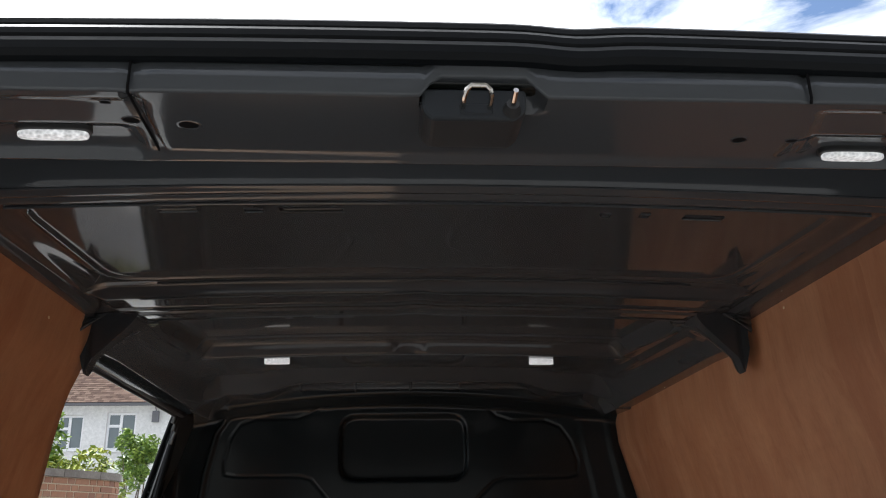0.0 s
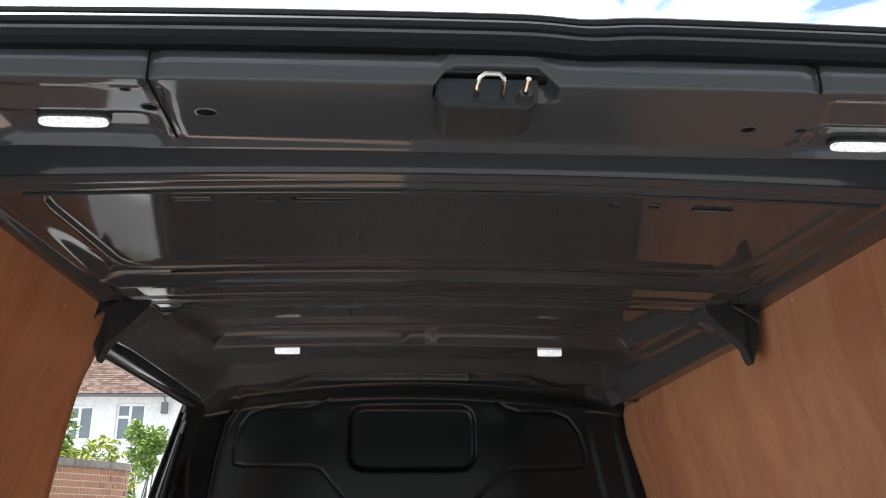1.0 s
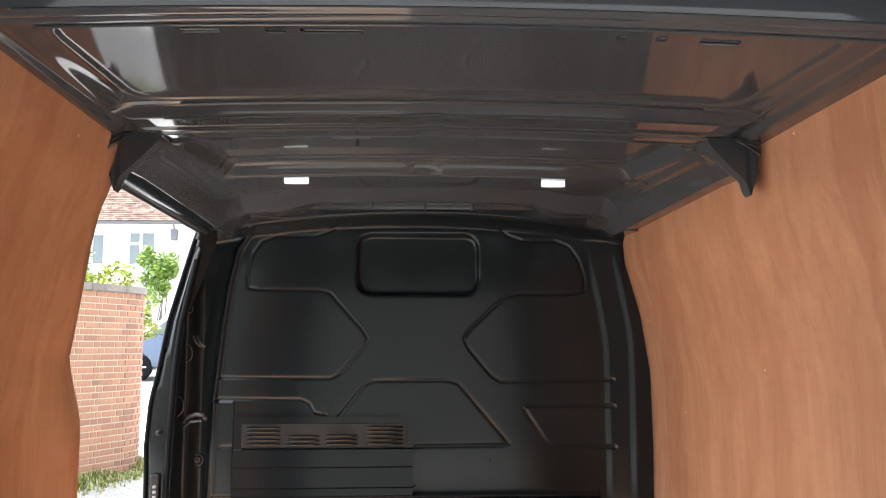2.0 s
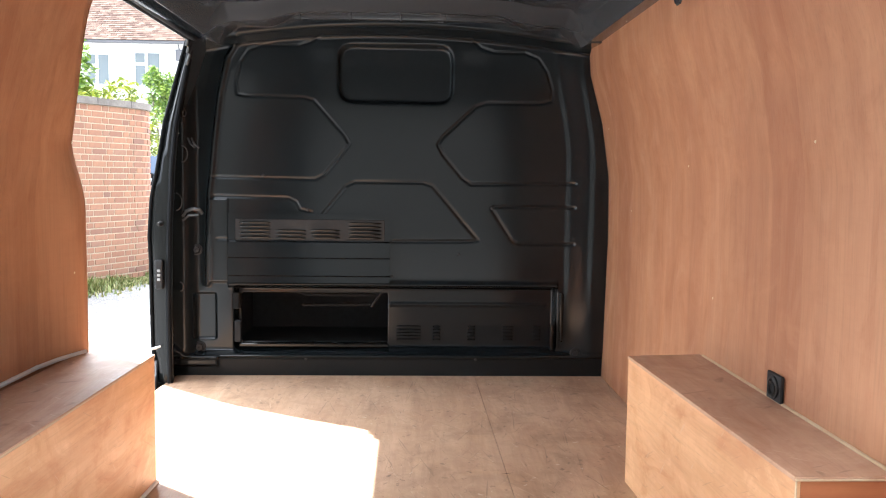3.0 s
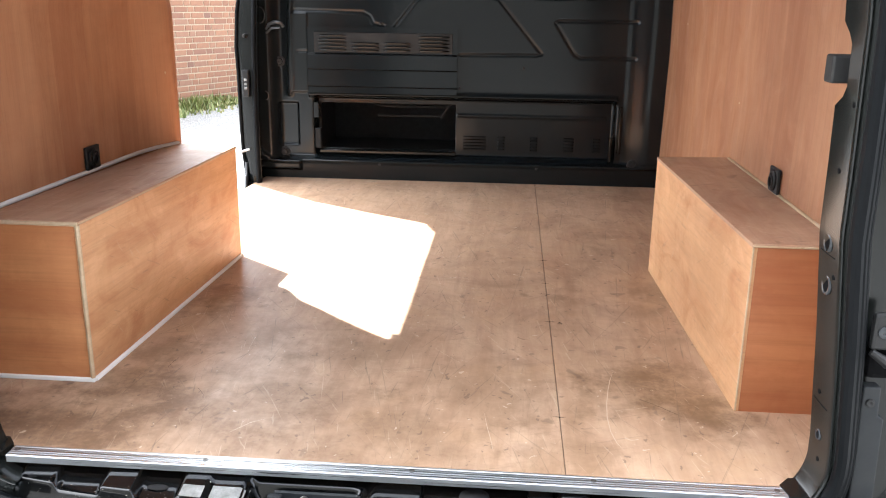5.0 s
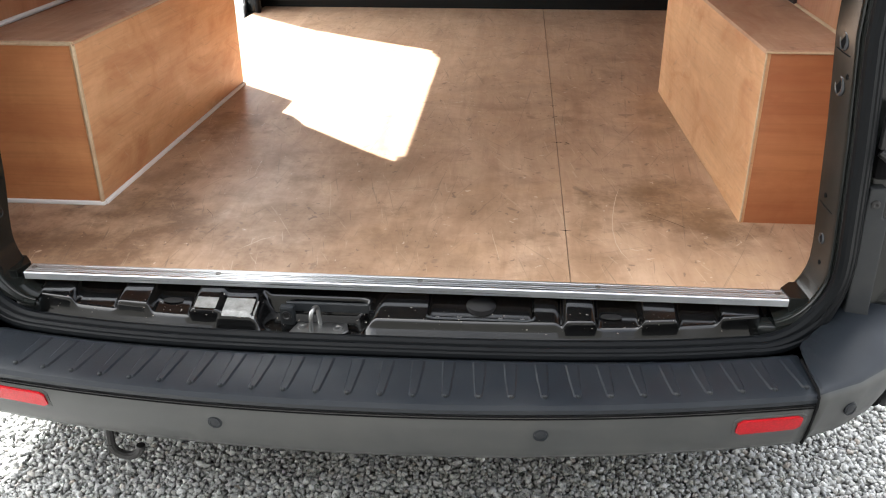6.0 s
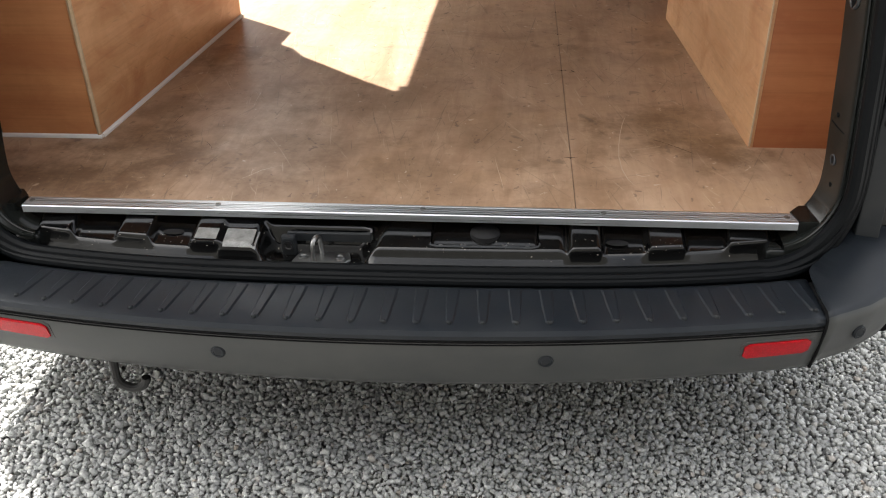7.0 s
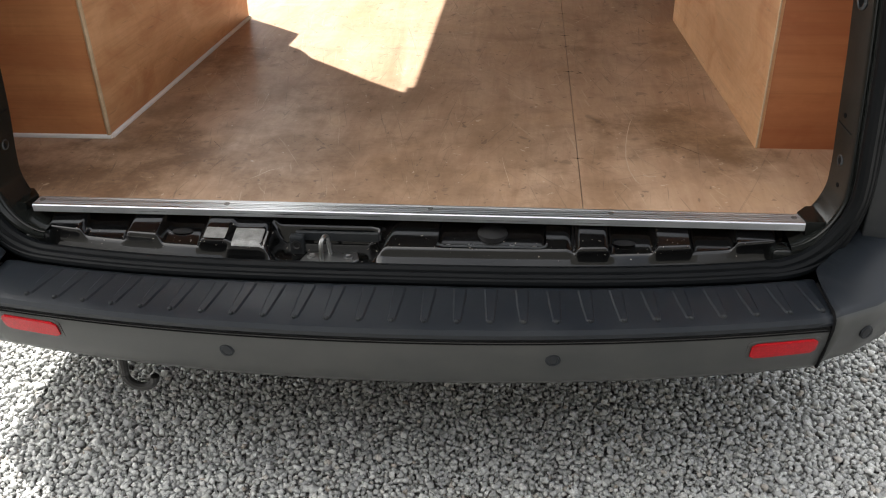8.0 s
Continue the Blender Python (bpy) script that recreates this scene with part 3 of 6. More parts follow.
def make_cab():
    prof = [(2.75, 2.12), (3.1, 2.08), (3.95, 1.28), (4.6, 1.10), (4.7, 0.75), (4.65, 0.36), (2.75, 0.32)]
    bm = bmesh.new()
    a = [bm.verts.new((-0.985 + (0.24 if z > 1.5 else 0), y, z)) for y, z in prof]
    b = [bm.verts.new((0.985 - (0.24 if z > 1.5 else 0), y, z)) for y, z in prof]
    bm.faces.new(a[::-1]), bm.faces.new(b)
    for i in range(len(a) - 1):
        bm.faces.new((a[i], a[i + 1], b[i + 1], b[i]))
    bmesh.ops.recalc_face_normals(bm, faces=bm.faces)
    part("cab", bm, PAINT_OUT, van, "plain closed cab shell", solid=0.01)
    bm = block(-0.94, 0.94, 0.03, 2.75, 0.30, 0.535, 0.01)
    part("floor_pan", bm, DARK, van)
    for x, y in ((-0.83, 0.80), (0.83, 0.80), (-0.83, 3.73), (0.83, 3.73)):
        m = Matrix.Translation((x, y, 0.328 + ground_z(y))) @ Matrix.Rotation(radians(90 if x > 0 else -90), 4, "Y")
        tyre = part("wheel", lathe([(0.20, -0.09), (0.30, -0.10), (0.325, -0.07), (0.328, 0.05), (0.31, 0.09), (0.21, 0.10)], 36, m), RUBBER, van, "black rubber tyre", True)
        part("rim", lathe([(0.205, 0.06), (0.20, 0.085), (0.12, 0.07), (0.05, 0.09), (0.0, 0.09)], 24, m), STEEL, tyre, "grey wheel rim", True)


def crown(y):
    return 2.008 + 0.040 * y


def roof_under(X, Y):
    """The pressed roof seen from inside: crowned panels, cross bows, cant rails."""
    ax = np.abs(X + 0.008)
    z = crown(Y) - 0.014 * (X / 0.62) ** 2

    def bow(y0, y1, drop, slope):
        return drop * smooth01((Y - y0) / slope) * (1 - smooth01((Y - y1 + slope) / slope))

    def ridge(y, height, half):
        return height * np.exp(-(((Y - y) / half) ** 2)) * wide

    centre = 1 - 0.16 * np.exp(-(((X + 0.022) / 0.035) ** 4))
    wide = 1 - smooth01((ax - 0.66) / 0.05)
    # Bow behind the header.
    z = z - bow(0.285, 0.385, 0.052, 0.014) * wide + ridge(0.318, 0.006, 0.006) + ridge(0.345, 0.005, 0.005)
    # Bow with the corner gussets.
    z = z - bow(0.985, 1.30, 0.005, 0.008) * wide - bow(1.003, 1.245, 0.024, 0.010) * centre * wide
    z = z + ridge(1.112, 0.007, 0.007) + ridge(1.165, 0.005, 0.008)
    # Broad bow that carries the lamps: a flat flange, then a steep rear face.
    notch = 0.005 * np.exp(-(((X + 0.022) / 0.040) ** 6))
    z = z - bow(1.632, 2.06, 0.005, 0.006) * wide
    z = z - 0.037 * smooth01((Y - 1.722 - notch) / 0.010) * (1 - smooth01((Y - 1.995) / 0.012)) * wide
    z = z - bow(2.20, 2.9, 0.050, 0.12) - 0.030 * smooth01((ax - 0.38) / 0.16) * smooth01((Y - 2.0) / 0.3)
    # Long panel between the first two bows is framed by a raised swage.
    edge = np.abs(poly_dist(X, Y, round_poly(rect(-0.645, 0.630, 0.47, 0.965), 0.09)))
    z = z - 0.0045 * np.exp(-(edge / 0.007) ** 2)
    fade = smooth01((ax - 0.650) / 0.09)
    z = z * (1 - fade) + np.minimum(z, 2.004) * fade
    # From the gussets forwards the sides come down in a broad rounded rail.
    front = smooth01((Y - 1.235) / 0.03)
    level = crown(Y) - 0.040 - 0.014 * (X / 0.62) ** 2
    ledge = smooth01((ax - 0.575 - 0.03 * smooth01((1.72 - Y) / 0.4)) / 0.040) * front * (1 - smooth01((Y - 2.05) / 0.15))
    z = z * (1 - ledge) + np.minimum(z, level) * ledge
    round_in = np.clip((ax - 0.645) / 0.10, 0, 1)
    z = z - front * (0.050 * round_in ** 1.8 + 0.005 * np.exp(-((ax - 0.672) / 0.018) ** 2))
    z = z + 0.004 * np.exp(-((ax - 0.71) / 0.012) ** 2) * (1 - front)
    return z


SLOTS = ((-0.253, -0.158, 0.542), (-0.314, -0.285, 0.542), (-0.447, -0.386, 0.535), (0.262, 0.276, 0.552), (0.326, 0.340, 0.550), (0.400, 0.464, 0.553),
         (-0.269, -0.172, 1.380), (-0.345, -0.325, 1.380))


def make_roof():
    xs = np.concatenate([steps(-0.80, -0.58, 0.004), steps(-0.568, 0.552, 0.014), steps(0.564, 0.80, 0.004)])
    ys = steps(0.12, 2.66, 0.005)

    def keep(X, Y):
        hole = np.zeros(X.shape, bool)
        for x0, x1, y0 in SLOTS:
            hole |= (X > x0) & (X < x1) & (Y > y0) & (Y < y0 + 0.015)
        return ~hole

    roof = sheet("ceiling", xs, ys, lambda X, Y: (X, Y, roof_under(X, Y)), PAINT, None, keep=keep, flip=True, kind="structure", angle=60)
    tagged(roof, "glossy dark painted steel van roof with pressed cross bows", "ceiling")
    xs, ys = steps(-0.80, 0.80, 0.04), steps(0.03, 2.78, 0.08)
    sheet("roof_skin", xs, ys, lambda X, Y: (X, Y, crown(Y) + 0.035 - 0.05 * (np.abs(X) / 0.78) ** 4 - 0.060 * np.exp(-((Y - 0.01) / 0.07) ** 2)), PAINT_OUT, van, "outer roof skin", solid=0.006)
    # Rolled rims round the slots.
    for x0, x1, y0 in SLOTS:
        d = 0.015
        px, py = np.array([x0, x1, x1, x0]), np.array([y0, y0, y0 + d, y0 + d])
        pz = roof_under(px, py)
        part("slot_rim", tube([(float(a), float(b), float(c) - 0.001) for a, b, c in zip(px, py, pz)], 0.0016, 6, closed=True), PAINT, van, "rolled rim of a roof slot", True)
    # Hemmed edges along the bows.
    for y, reach in ((0.299, 0.60), (0.368, 0.60), (0.990, 0.56), (1.016, 0.60), (1.122, 0.60), (1.232, 0.64), (1.634, 0.56), (1.738, 0.62), (2.000, 0.44)):
        xs = steps(-reach, reach, 0.03)
        zs = roof_under(xs, np.full(xs.shape, y))
        part("hem", tube([(float(x), y, float(z) - 0.0016) for x, z in zip(xs, zs)], 0.0019, 6), PAINT, van, "rolled edge of a roof bow", True)
    # Bow ends that hang down over the linings.
    for s in (-1, 1):
        def shape(A, B):
            x = s * (0.640 + 0.126 * A) - 0.006
            y = 1.165 + 0.15 * B
            f = np.clip(A / 0.90, 0, 1) ** 0.9
            g = 1 - 0.60 * smooth01((B - 0.20) / 0.6)
            low = 2.005 - (0.100 * f + 0.022 * np.exp(-((A - 0.91) / 0.07) ** 2) - 0.035 * smooth01((A - 0.93) / 0.07)) * g
            return x, y + 0.030 * (2.005 - low) / 0.1, low
        ab = steps(0, 1, 0.04)
        bm = bmesh.new()
        U, V = np.meshgrid(ab, ab, indexing="ij")
        X, Y, Z = shape(U, V)
        n = len(ab)
        low = [[bm.verts.new((X[i, j], Y[i, j], Z[i, j])) for j in range(n)] for i in range(n)]
        high = [[bm.verts.new((X[i, j], Y[i, j], 2.05)) for j in range(n)] for i in range(n)]
        for i in range(n - 1):
            for j in range(n - 1):
                bm.faces.new((low[i][j], low[i + 1][j], low[i + 1][j + 1], low[i][j + 1]))
            bm.faces.new((low[i][0], low[i + 1][0], high[i + 1][0], high[i][0]))
            bm.faces.new((low[i][-1], low[i + 1][-1], high[i + 1][-1], high[i][-1]))
            bm.faces.new((low[-1][i], low[-1][i + 1], high[-1][i + 1], high[-1][i]))
            bm.faces.new((low[0][i], low[0][i + 1], high[0][i + 1], high[0][i]))
        bmesh.ops.recalc_face_normals(bm, faces=bm.faces)
        part("bow_end", bm, PAINT, van, "pressed corner gusset at the end of a roof bow", True, angle=50)
        # Crumpled foot of the bow above the gusset.
        foot = bmesh.new()
        fold = [[foot.verts.new((s * (0.694 + 0.064 * a) - 0.006, 1.146 - 0.008 * (k % 2) * (1 - 0.5 * a), 2.010 - 0.046 * a * k / 6 - 0.003 * (k % 2))) for a in (0.0, 0.5, 1.0)] for k in range(7)]
        for p, q in zip(fold, fold[1:]):
            for k in (0, 1):
                foot.faces.new((p[k], p[k + 1], q[k + 1], q[k]))
        for k in (0, 1):
            part("bow_tab", block(min(s * 0.612, s * 0.676) - 0.008 + 0.012 * k, max(s * 0.612, s * 0.676) - 0.008 - 0.010 * k, 1.250 + 0.014 * k, 1.260 + 0.014 * k, 2.008, 2.013, 0.002), PAINT, van, "folded tab at the end of a bow", True)
        part("bow_foot", foot, PAINT, van, "crumpled sheet at the foot of a roof bow", True, solid=0.002)
        # Cant rail over the side, from the gusset forwards.
        path = [(s * 0.795, 1.27 + 0.36 * k, (1.980 if s < 0 else 2.000) + 0.003 * k) for k in range(4)]
        part("cant_rail", tube(path, [0.045, 0.048, 0.048, 0.046], 14), PAINT_SATIN, van, "rounded cant rail", True)
    part("door_track", tube([(-0.80, 1.25, 1.950), (-0.80, 1.75, 1.947), (-0.80, 2.33, 1.945)], 0.014, 8), BLACK_PLASTIC, van, "sliding door top track", True)


make_sides()
make_cab()
make_roof()


def make_linings():
    """Plywood sheets that follow the curve of the sides."""
    def edge(Y, Z):
        """The front edge of the sheet by the sliding door leans back towards its top."""
        return Y - 0.10 * smooth01((Z - 1.40) / 0.50) * np.clip((Y - 0.6) / 0.7, 0, 1)

    def wall(name, side, ys, zs, label, keep=None):
        back = edge if side is lining_left else lambda Y, Z: Y
        return tagged(sheet(name, ys, zs, lambda Y, Z: (side(Z, Y), back(Y, Z), Z), PLY_WALL, keep=keep, solid=0.009, flip=side is lining_right, kind="structure"), label, "wall")

    zs = np.concatenate([steps(FLOOR, 1.1, 0.09), steps(1.14, 2.03, 0.0297)])
    wall("wall_left", lining_left, steps(0.10, 1.328, 0.035), zs, "reddish plywood lining on the sliding door side")
    cut = lambda Y, Z: ~((Y > 1.3) & (Z > 1.985))
    wall("wall_right", lining_right, np.concatenate([steps(0.10, 1.30, 0.05), steps(1.35, 2.545, 0.05)]), np.sort(np.append(zs, 1.985)), "reddish plywood lining on the closed side", cut)
    dot = lathe([(0.0, -0.001), (0.0034, 0.0), (0.0030, 0.0012), (0.0, 0.0015)], 10)
    me = bpy.data.meshes.new("screw")
    dot.to_mesh(me)
    dot.free()
    me.materials.append(ZINC)
    for side, parent, spots in ((lining_right, "wall_right", ((0.995, 1.984), (0.62, 1.50), (0.30, 1.25), (1.2, 1.10))), (lining_right, "wall_right", ((1.86, 1.955), (1.42, 1.46), (2.1, 1.30), (2.38, 1.62))), (lining_left, "wall_left", ((1.29, 1.50), (0.95, 1.95), (0.62, 1.55), (1.25, 1.15)))):
        for y, z in spots:
            s = -1 if side is lining_left else 1
            ob = new("screw", me)
            ob.parent = bpy.data.objects[parent]
            ob.matrix_basis = Matrix.Translation((float(side(np.array(z), np.array(y))) - s * 0.0105, y, z)) @ Matrix.Rotation(radians(-90 * s), 4, "Y")


def make_floor():
    fl = thing("floor", "worn brown plywood load floor with stains and scratches", "floor", kind="structure")
    seam = 0.330
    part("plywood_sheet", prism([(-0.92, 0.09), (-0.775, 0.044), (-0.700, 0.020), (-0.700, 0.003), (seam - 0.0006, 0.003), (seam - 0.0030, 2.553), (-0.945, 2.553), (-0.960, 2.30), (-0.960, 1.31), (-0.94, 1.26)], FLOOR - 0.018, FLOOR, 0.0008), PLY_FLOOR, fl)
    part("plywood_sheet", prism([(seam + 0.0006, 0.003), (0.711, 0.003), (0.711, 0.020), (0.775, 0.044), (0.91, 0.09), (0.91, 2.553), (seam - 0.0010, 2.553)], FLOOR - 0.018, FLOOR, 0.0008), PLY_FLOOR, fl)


def make_marks():
    """A few single scratches and nicks in the floor."""
    floor_ob = bpy.data.objects["floor"]
    pale = Nodes("pale_scratch", (0.62, 0.50, 0.38), 0.7).mat
    dark = Nodes("dark_nick", (0.05, 0.034, 0.025), 0.8).mat
    rng = random.Random(21)

    def scratch(x, y, angle, length, bend, mat, r):
        pts = []
        for t in np.linspace(-0.5, 0.5, 9):
            a = radians(angle) + bend * t
            pts.append((x + math.cos(a) * length * t, y + math.sin(a) * length * t, FLOOR - r * 0.45))
        part("scratch", tube(pts, [r * 0.3] + [r] * 7 + [r * 0.3], 5), mat, floor_ob)

    def line(pts, mat, r):
        part("scratch", tube([(x, y, FLOOR - r * 0.4) for x, y in pts], [r * 0.4] + [r] * (len(pts) - 2) + [r * 0.4], 5), mat, floor_ob)

    line([(0.435, 0.666), (0.433, 0.629), (0.434, 0.585), (0.440, 0.551)], pale, 0.0006)
    line([(0.464, 0.483), (0.451, 0.430), (0.441, 0.375), (0.432, 0.310), (0.427, 0.250), (0.428, 0.190), (0.435, 0.147), (0.447, 0.115)], pale, 0.0010)
    line([(0.449, 0.494), (0.464, 0.485), (0.472, 0.469)], pale, 0.0008)
    line([(0.175, 0.250), (0.183, 0.189), (0.192, 0.136), (0.199, 0.084)], pale, 0.0007)
    line([(-0.325, 0.101), (-0.287, 0.155), (-0.257, 0.177)], pale, 0.0008)
    for y in (0.783, 0.242, 1.341, 1.104):
        seam_x = 0.3295 - 0.0006 * y
        line([(seam_x - 0.016, y + 0.002), (seam_x, y), (seam_x + 0.016, y + 0.001)], dark, 0.0014)
    for _ in range(16):
        scratch(rng.uniform(-0.62, 0.64), rng.uniform(0.08, 1.4), rng.choice((20, 75, 100, 140, -30)) + rng.uniform(-15, 15), rng.uniform(0.03, 0.16), rng.uniform(-0.3, 0.3), rng.choice((pale, dark, dark)), rng.uniform(0.0003, 0.0006))
    for x, y in ((0.323, 1.001), (0.347, 0.78)):
        for _ in range(3):
            scratch(x + rng.uniform(-0.012, 0.012), y + rng.uniform(-0.012, 0.012), rng.uniform(0, 180), rng.uniform(0.006, 0.022), 0.3, dark, 0.0013)


def arch_box(s, label, near_x, far_x, y0, y1, wall0, wall1, top, sealed, end):
    """A plywood box over a wheel arch: side, top and end boards with bare edges."""
    box = thing("wheel_arch_box", label, "box", "wheel arch boxes", (s * 0.76, (y0 + y1) / 2, FLOOR))
    t = 0.009
    side = prism([(s * near_x, y0), (s * far_x, y1), (s * (far_x + t), y1), (s * (near_x + t), y0)], FLOOR, top - t)
    part("side_board", side, PLY_BOX, box)
    part("top_board", prism([(s * (near_x - 0.002), y0 - 0.002), (s * (far_x - 0.002), y1), (s * wall1, y1 + 0.025), (s * wall0, y0 - 0.002)], top - t + 0.0005, top, 0.001), PLY_TOP, box)
    part("end_board", prism([(s * (near_x + t + 0.0005), y0), (s * wall0, y0), (s * wall0, y0 + t), (s * (near_x + t + 0.0005), y0 + t)], FLOOR, top - t), end, box)
    part("far_board", prism([(s * (far_x + t + 0.0005), y1 - t), (s * wall1, y1 + 0.02), (s * wall1, y1 + 0.03), (s * (far_x + t + 0.0005), y1)], FLOOR, top - t), end, box)
    w = 0.0052 if sealed else 0.0021
    part("edge_strip", tube([(s * (near_x + 0.002), y0 - 0.001, FLOOR + 0.002), (s * (near_x + 0.001), y0 - 0.001, top - t)], w, 8), PLY_EDGE, box, "pale bare plywood edge")
    part("edge_strip", tube([(s * near_x, y0 - 0.002, top - 0.006), (s * wall0, y0 - 0.002, top - 0.006)], 0.0045 if sealed else 0.0020, 8), PLY_EDGE, box, "pale bare plywood edge")
    part("edge_strip", tube([(s * near_x, y0 - 0.002, top - 0.005), (s * far_x, y1, top - 0.005)], 0.0030 if sealed else 0.0018, 8), PLY_EDGE, box, "pale bare plywood edge")
    if sealed:
        part("sealant_bead", tube([(s * near_x - s * 0.002, y0, FLOOR + 0.002), (s * far_x - s * 0.002, y1, FLOOR + 0.002)], 0.0065, 8), SEALANT, box, "white sealant bead")
        part("sealant_bead", tube([(s * near_x - s * 0.004, y0 - 0.003, FLOOR + 0.002), (s * wall0, y0 - 0.003, FLOOR + 0.002)], 0.0065, 8), SEALANT, box, "white sealant bead")
        path = [(float(lining_left(np.array(top), np.array(y))) + 0.004, y, top + 0.003) for y in steps(y0, y1 + 0.02, 0.1)]
        part("sealant_bead", tube(path, 0.006, 8), SEALANT, box, "white sealant bead")
    else:
        part("sealant_bead", tube([(0.868, y0, top + 0.001), (0.872, y1, top + 0.001)], 0.004, 8), PLY_EDGE, box, "pale joint against the lining")


def tie_down(s, y, z, x):
    """A dark square pocket in the lining with a lashing ring in it."""
    tie = thing("lashing_point", "black lashing ring in a square cut-out of the plywood", "lashing point", "lashing points", (x, y, z))
    part("backing", block(x - 0.004, x + 0.004, y - 0.037, y + 0.037, z - 0.031, z + 0.031, 0.002), BLACK_PLASTIC, tie)
    m = Matrix.Translation((x - s * 0.004, y, z)) @ Matrix.Rotation(radians(-90 * s), 4, "Y")
    part("cup", lathe([(0.026, 0.0), (0.026, 0.004), (0.020, 0.005), (0.016, 0.001), (0.0, 0.001)], 20, m), BLACK_PLASTIC, tie, smooth=True)
    ring = [(x - s * 0.010, y + 0.015 * math.cos(a), z - 0.004 + 0.015 * math.sin(a)) for a in np.linspace(0, 6.283, 17)[:-1]]
    part("ring", tube(ring, 0.0028, 6, closed=True), BLACK_PLASTIC, tie, "black lashing ring", True)


make_floor()
make_marks()
make_linings()
arch_box(-1, "orange plywood box over the wheel arch with white sealant joints", 0.686, 0.661, 0.307, 1.278, 0.912, 0.870, 0.922, True, PLY_END)
arch_box(1, "orange plywood box with a darker, redder end board and bare edges", 0.694, 0.660, 0.309, 1.275, 0.868, 0.872, 0.924, False, PLY_END_RED)
tie_down(-1, 0.828, 0.959, -0.906)
tie_down(1, 0.790, 0.957, 0.867)


def make_bulkhead():
    """The pressed steel bulkhead: swages, a blanked window, a load-through hole and louvres."""
    xs, zs = steps(-0.87, 0.86, 0.0040), steps(0.53, 2.0, 0.0040)
    upper_left = [(-0.275, 1.90), (-0.33, 1.862), (-0.38, 1.845), (-0.52, 1.845), (-0.575, 1.825), (-0.605, 1.78), (-0.622, 1.70), (-0.618, 1.655), (-0.58, 1.648), (-0.36, 1.645), (-0.32, 1.635), (-0.20, 1.50), (-0.182, 1.468), (-0.20, 1.44), (-0.28, 1.345), (-0.315, 1.326), (-0.72, 1.330)]
    upper_right = [(0.29, 1.895), (0.335, 1.850), (0.39, 1.832), (0.51, 1.832), (0.565, 1.81), (0.60, 1.76), (0.622, 1.69), (0.62, 1.645), (0.58, 1.635), (0.36, 1.633), (0.32, 1.62), (0.19, 1.50), (0.170, 1.468), (0.19, 1.43), (0.27, 1.335), (0.305, 1.312), (0.72, 1.318)]
    middle = [(-0.30, 1.17), (-0.195, 1.30), (-0.16, 1.317), (0.11, 1.317), (0.15, 1.305), (0.325, 1.10), (0.335, 1.088), (0.31, 1.083), (-0.01, 1.080)]
    lower_right = [(0.72, 1.222), (0.40, 1.224), (0.388, 1.215), (0.47, 1.09), (0.495, 1.075), (0.72, 1.075)]
    lower_left = [(-0.72, 1.255), (-0.42, 1.25), (-0.39, 1.235), (-0.375, 1.205), (-0.33, 1.195)]
    short = [(-0.70, 1.085), (-0.64, 1.085)]
    lines = (upper_left, upper_right, middle, lower_right, lower_left, short)
    window = rect(-0.232, 0.235, 1.62, 1.862)

    def place(X, Z):
        y = 2.315 + 0.0 * X
        for p in lines:
            d = line_dist(X, Z, p)
            y = y + 0.0036 * np.exp(-((d / 0.0048) ** 2))
        y = y + 0.020 * dent(X, Z, window, 0.07, 0.022)
        # Rounded side returns, where the sheet turns towards the pillars.
        y = y - 0.050 * smooth01((-0.775 - X) / 0.05)
        d = line_dist(X, Z, [(-0.742, 0.905), (-0.735, 1.216), (-0.722, 1.334), (-0.706, 1.496), (-0.686, 1.656), (-0.656, 1.793), (-0.61, 1.865)])
        beside = np.interp(Z, [0.905, 1.216, 1.334, 1.496, 1.656, 1.793, 1.865], [-0.742, -0.735, -0.722, -0.706, -0.686, -0.656, -0.61]) - X
        y = y - 0.009 * np.exp(-((d / 0.010) ** 2)) + 0.12 * np.clip(beside, 0, 0.060) * smooth01((Z - 0.88) / 0.04)
        y = y - 0.006 * dent(X, Z, rect(-0.735, -0.655, 0.91, 1.246), 0.006, 0.006)
        right = smooth01((X - 0.68 + 0.06 * smooth01((Z - 1.4) / 0.45)) / 0.12)
        y = y - 0.045 * right
        # Lower trough with the load-through opening, and the kick flange below it.
        trough = dent(X, Z, rect(-0.645, 0.665, 0.628, 0.905), 0.03, 0.022)
        y = y + 0.045 * trough
        y = y - 0.005 * np.exp(-(((Z - 0.821) / 0.006) ** 2)) * ((X > -0.02) & (X < 0.62))
        y = y - 0.012 * np.exp(-(((Z - 0.905) / 0.012) ** 2)) * (np.abs(X) < 0.66)
        kick = 1 - smooth01((Z - 0.615) / 0.03)
        y = y * (1 - kick) + 2.287 * kick
        y = y - 0.010 * np.exp(-(((Z - 0.622) / 0.008) ** 2))
        y = y + 0.008 * dent(X, Z, rect(-0.795, -0.704, 0.680, 0.872), 0.012, 0.010)
        y = y - 0.018 * dent(X, Z, [(-0.89, 0.70), (-0.815, 0.632), (-0.69, 0.626), (-0.69, 0.575), (-0.89, 0.575)], 0.008, 0.012)
        y = y - 0.06 * smooth01((Z - 1.88 + 0.12 * np.abs(X) ** 2) / 0.05)
        return X, y, Z

    def keep(X, Z):
        hole = poly_dist(X, Z, round_poly(rect(-0.616, -0.024, 0.664, 0.866), 0.012)) < 0
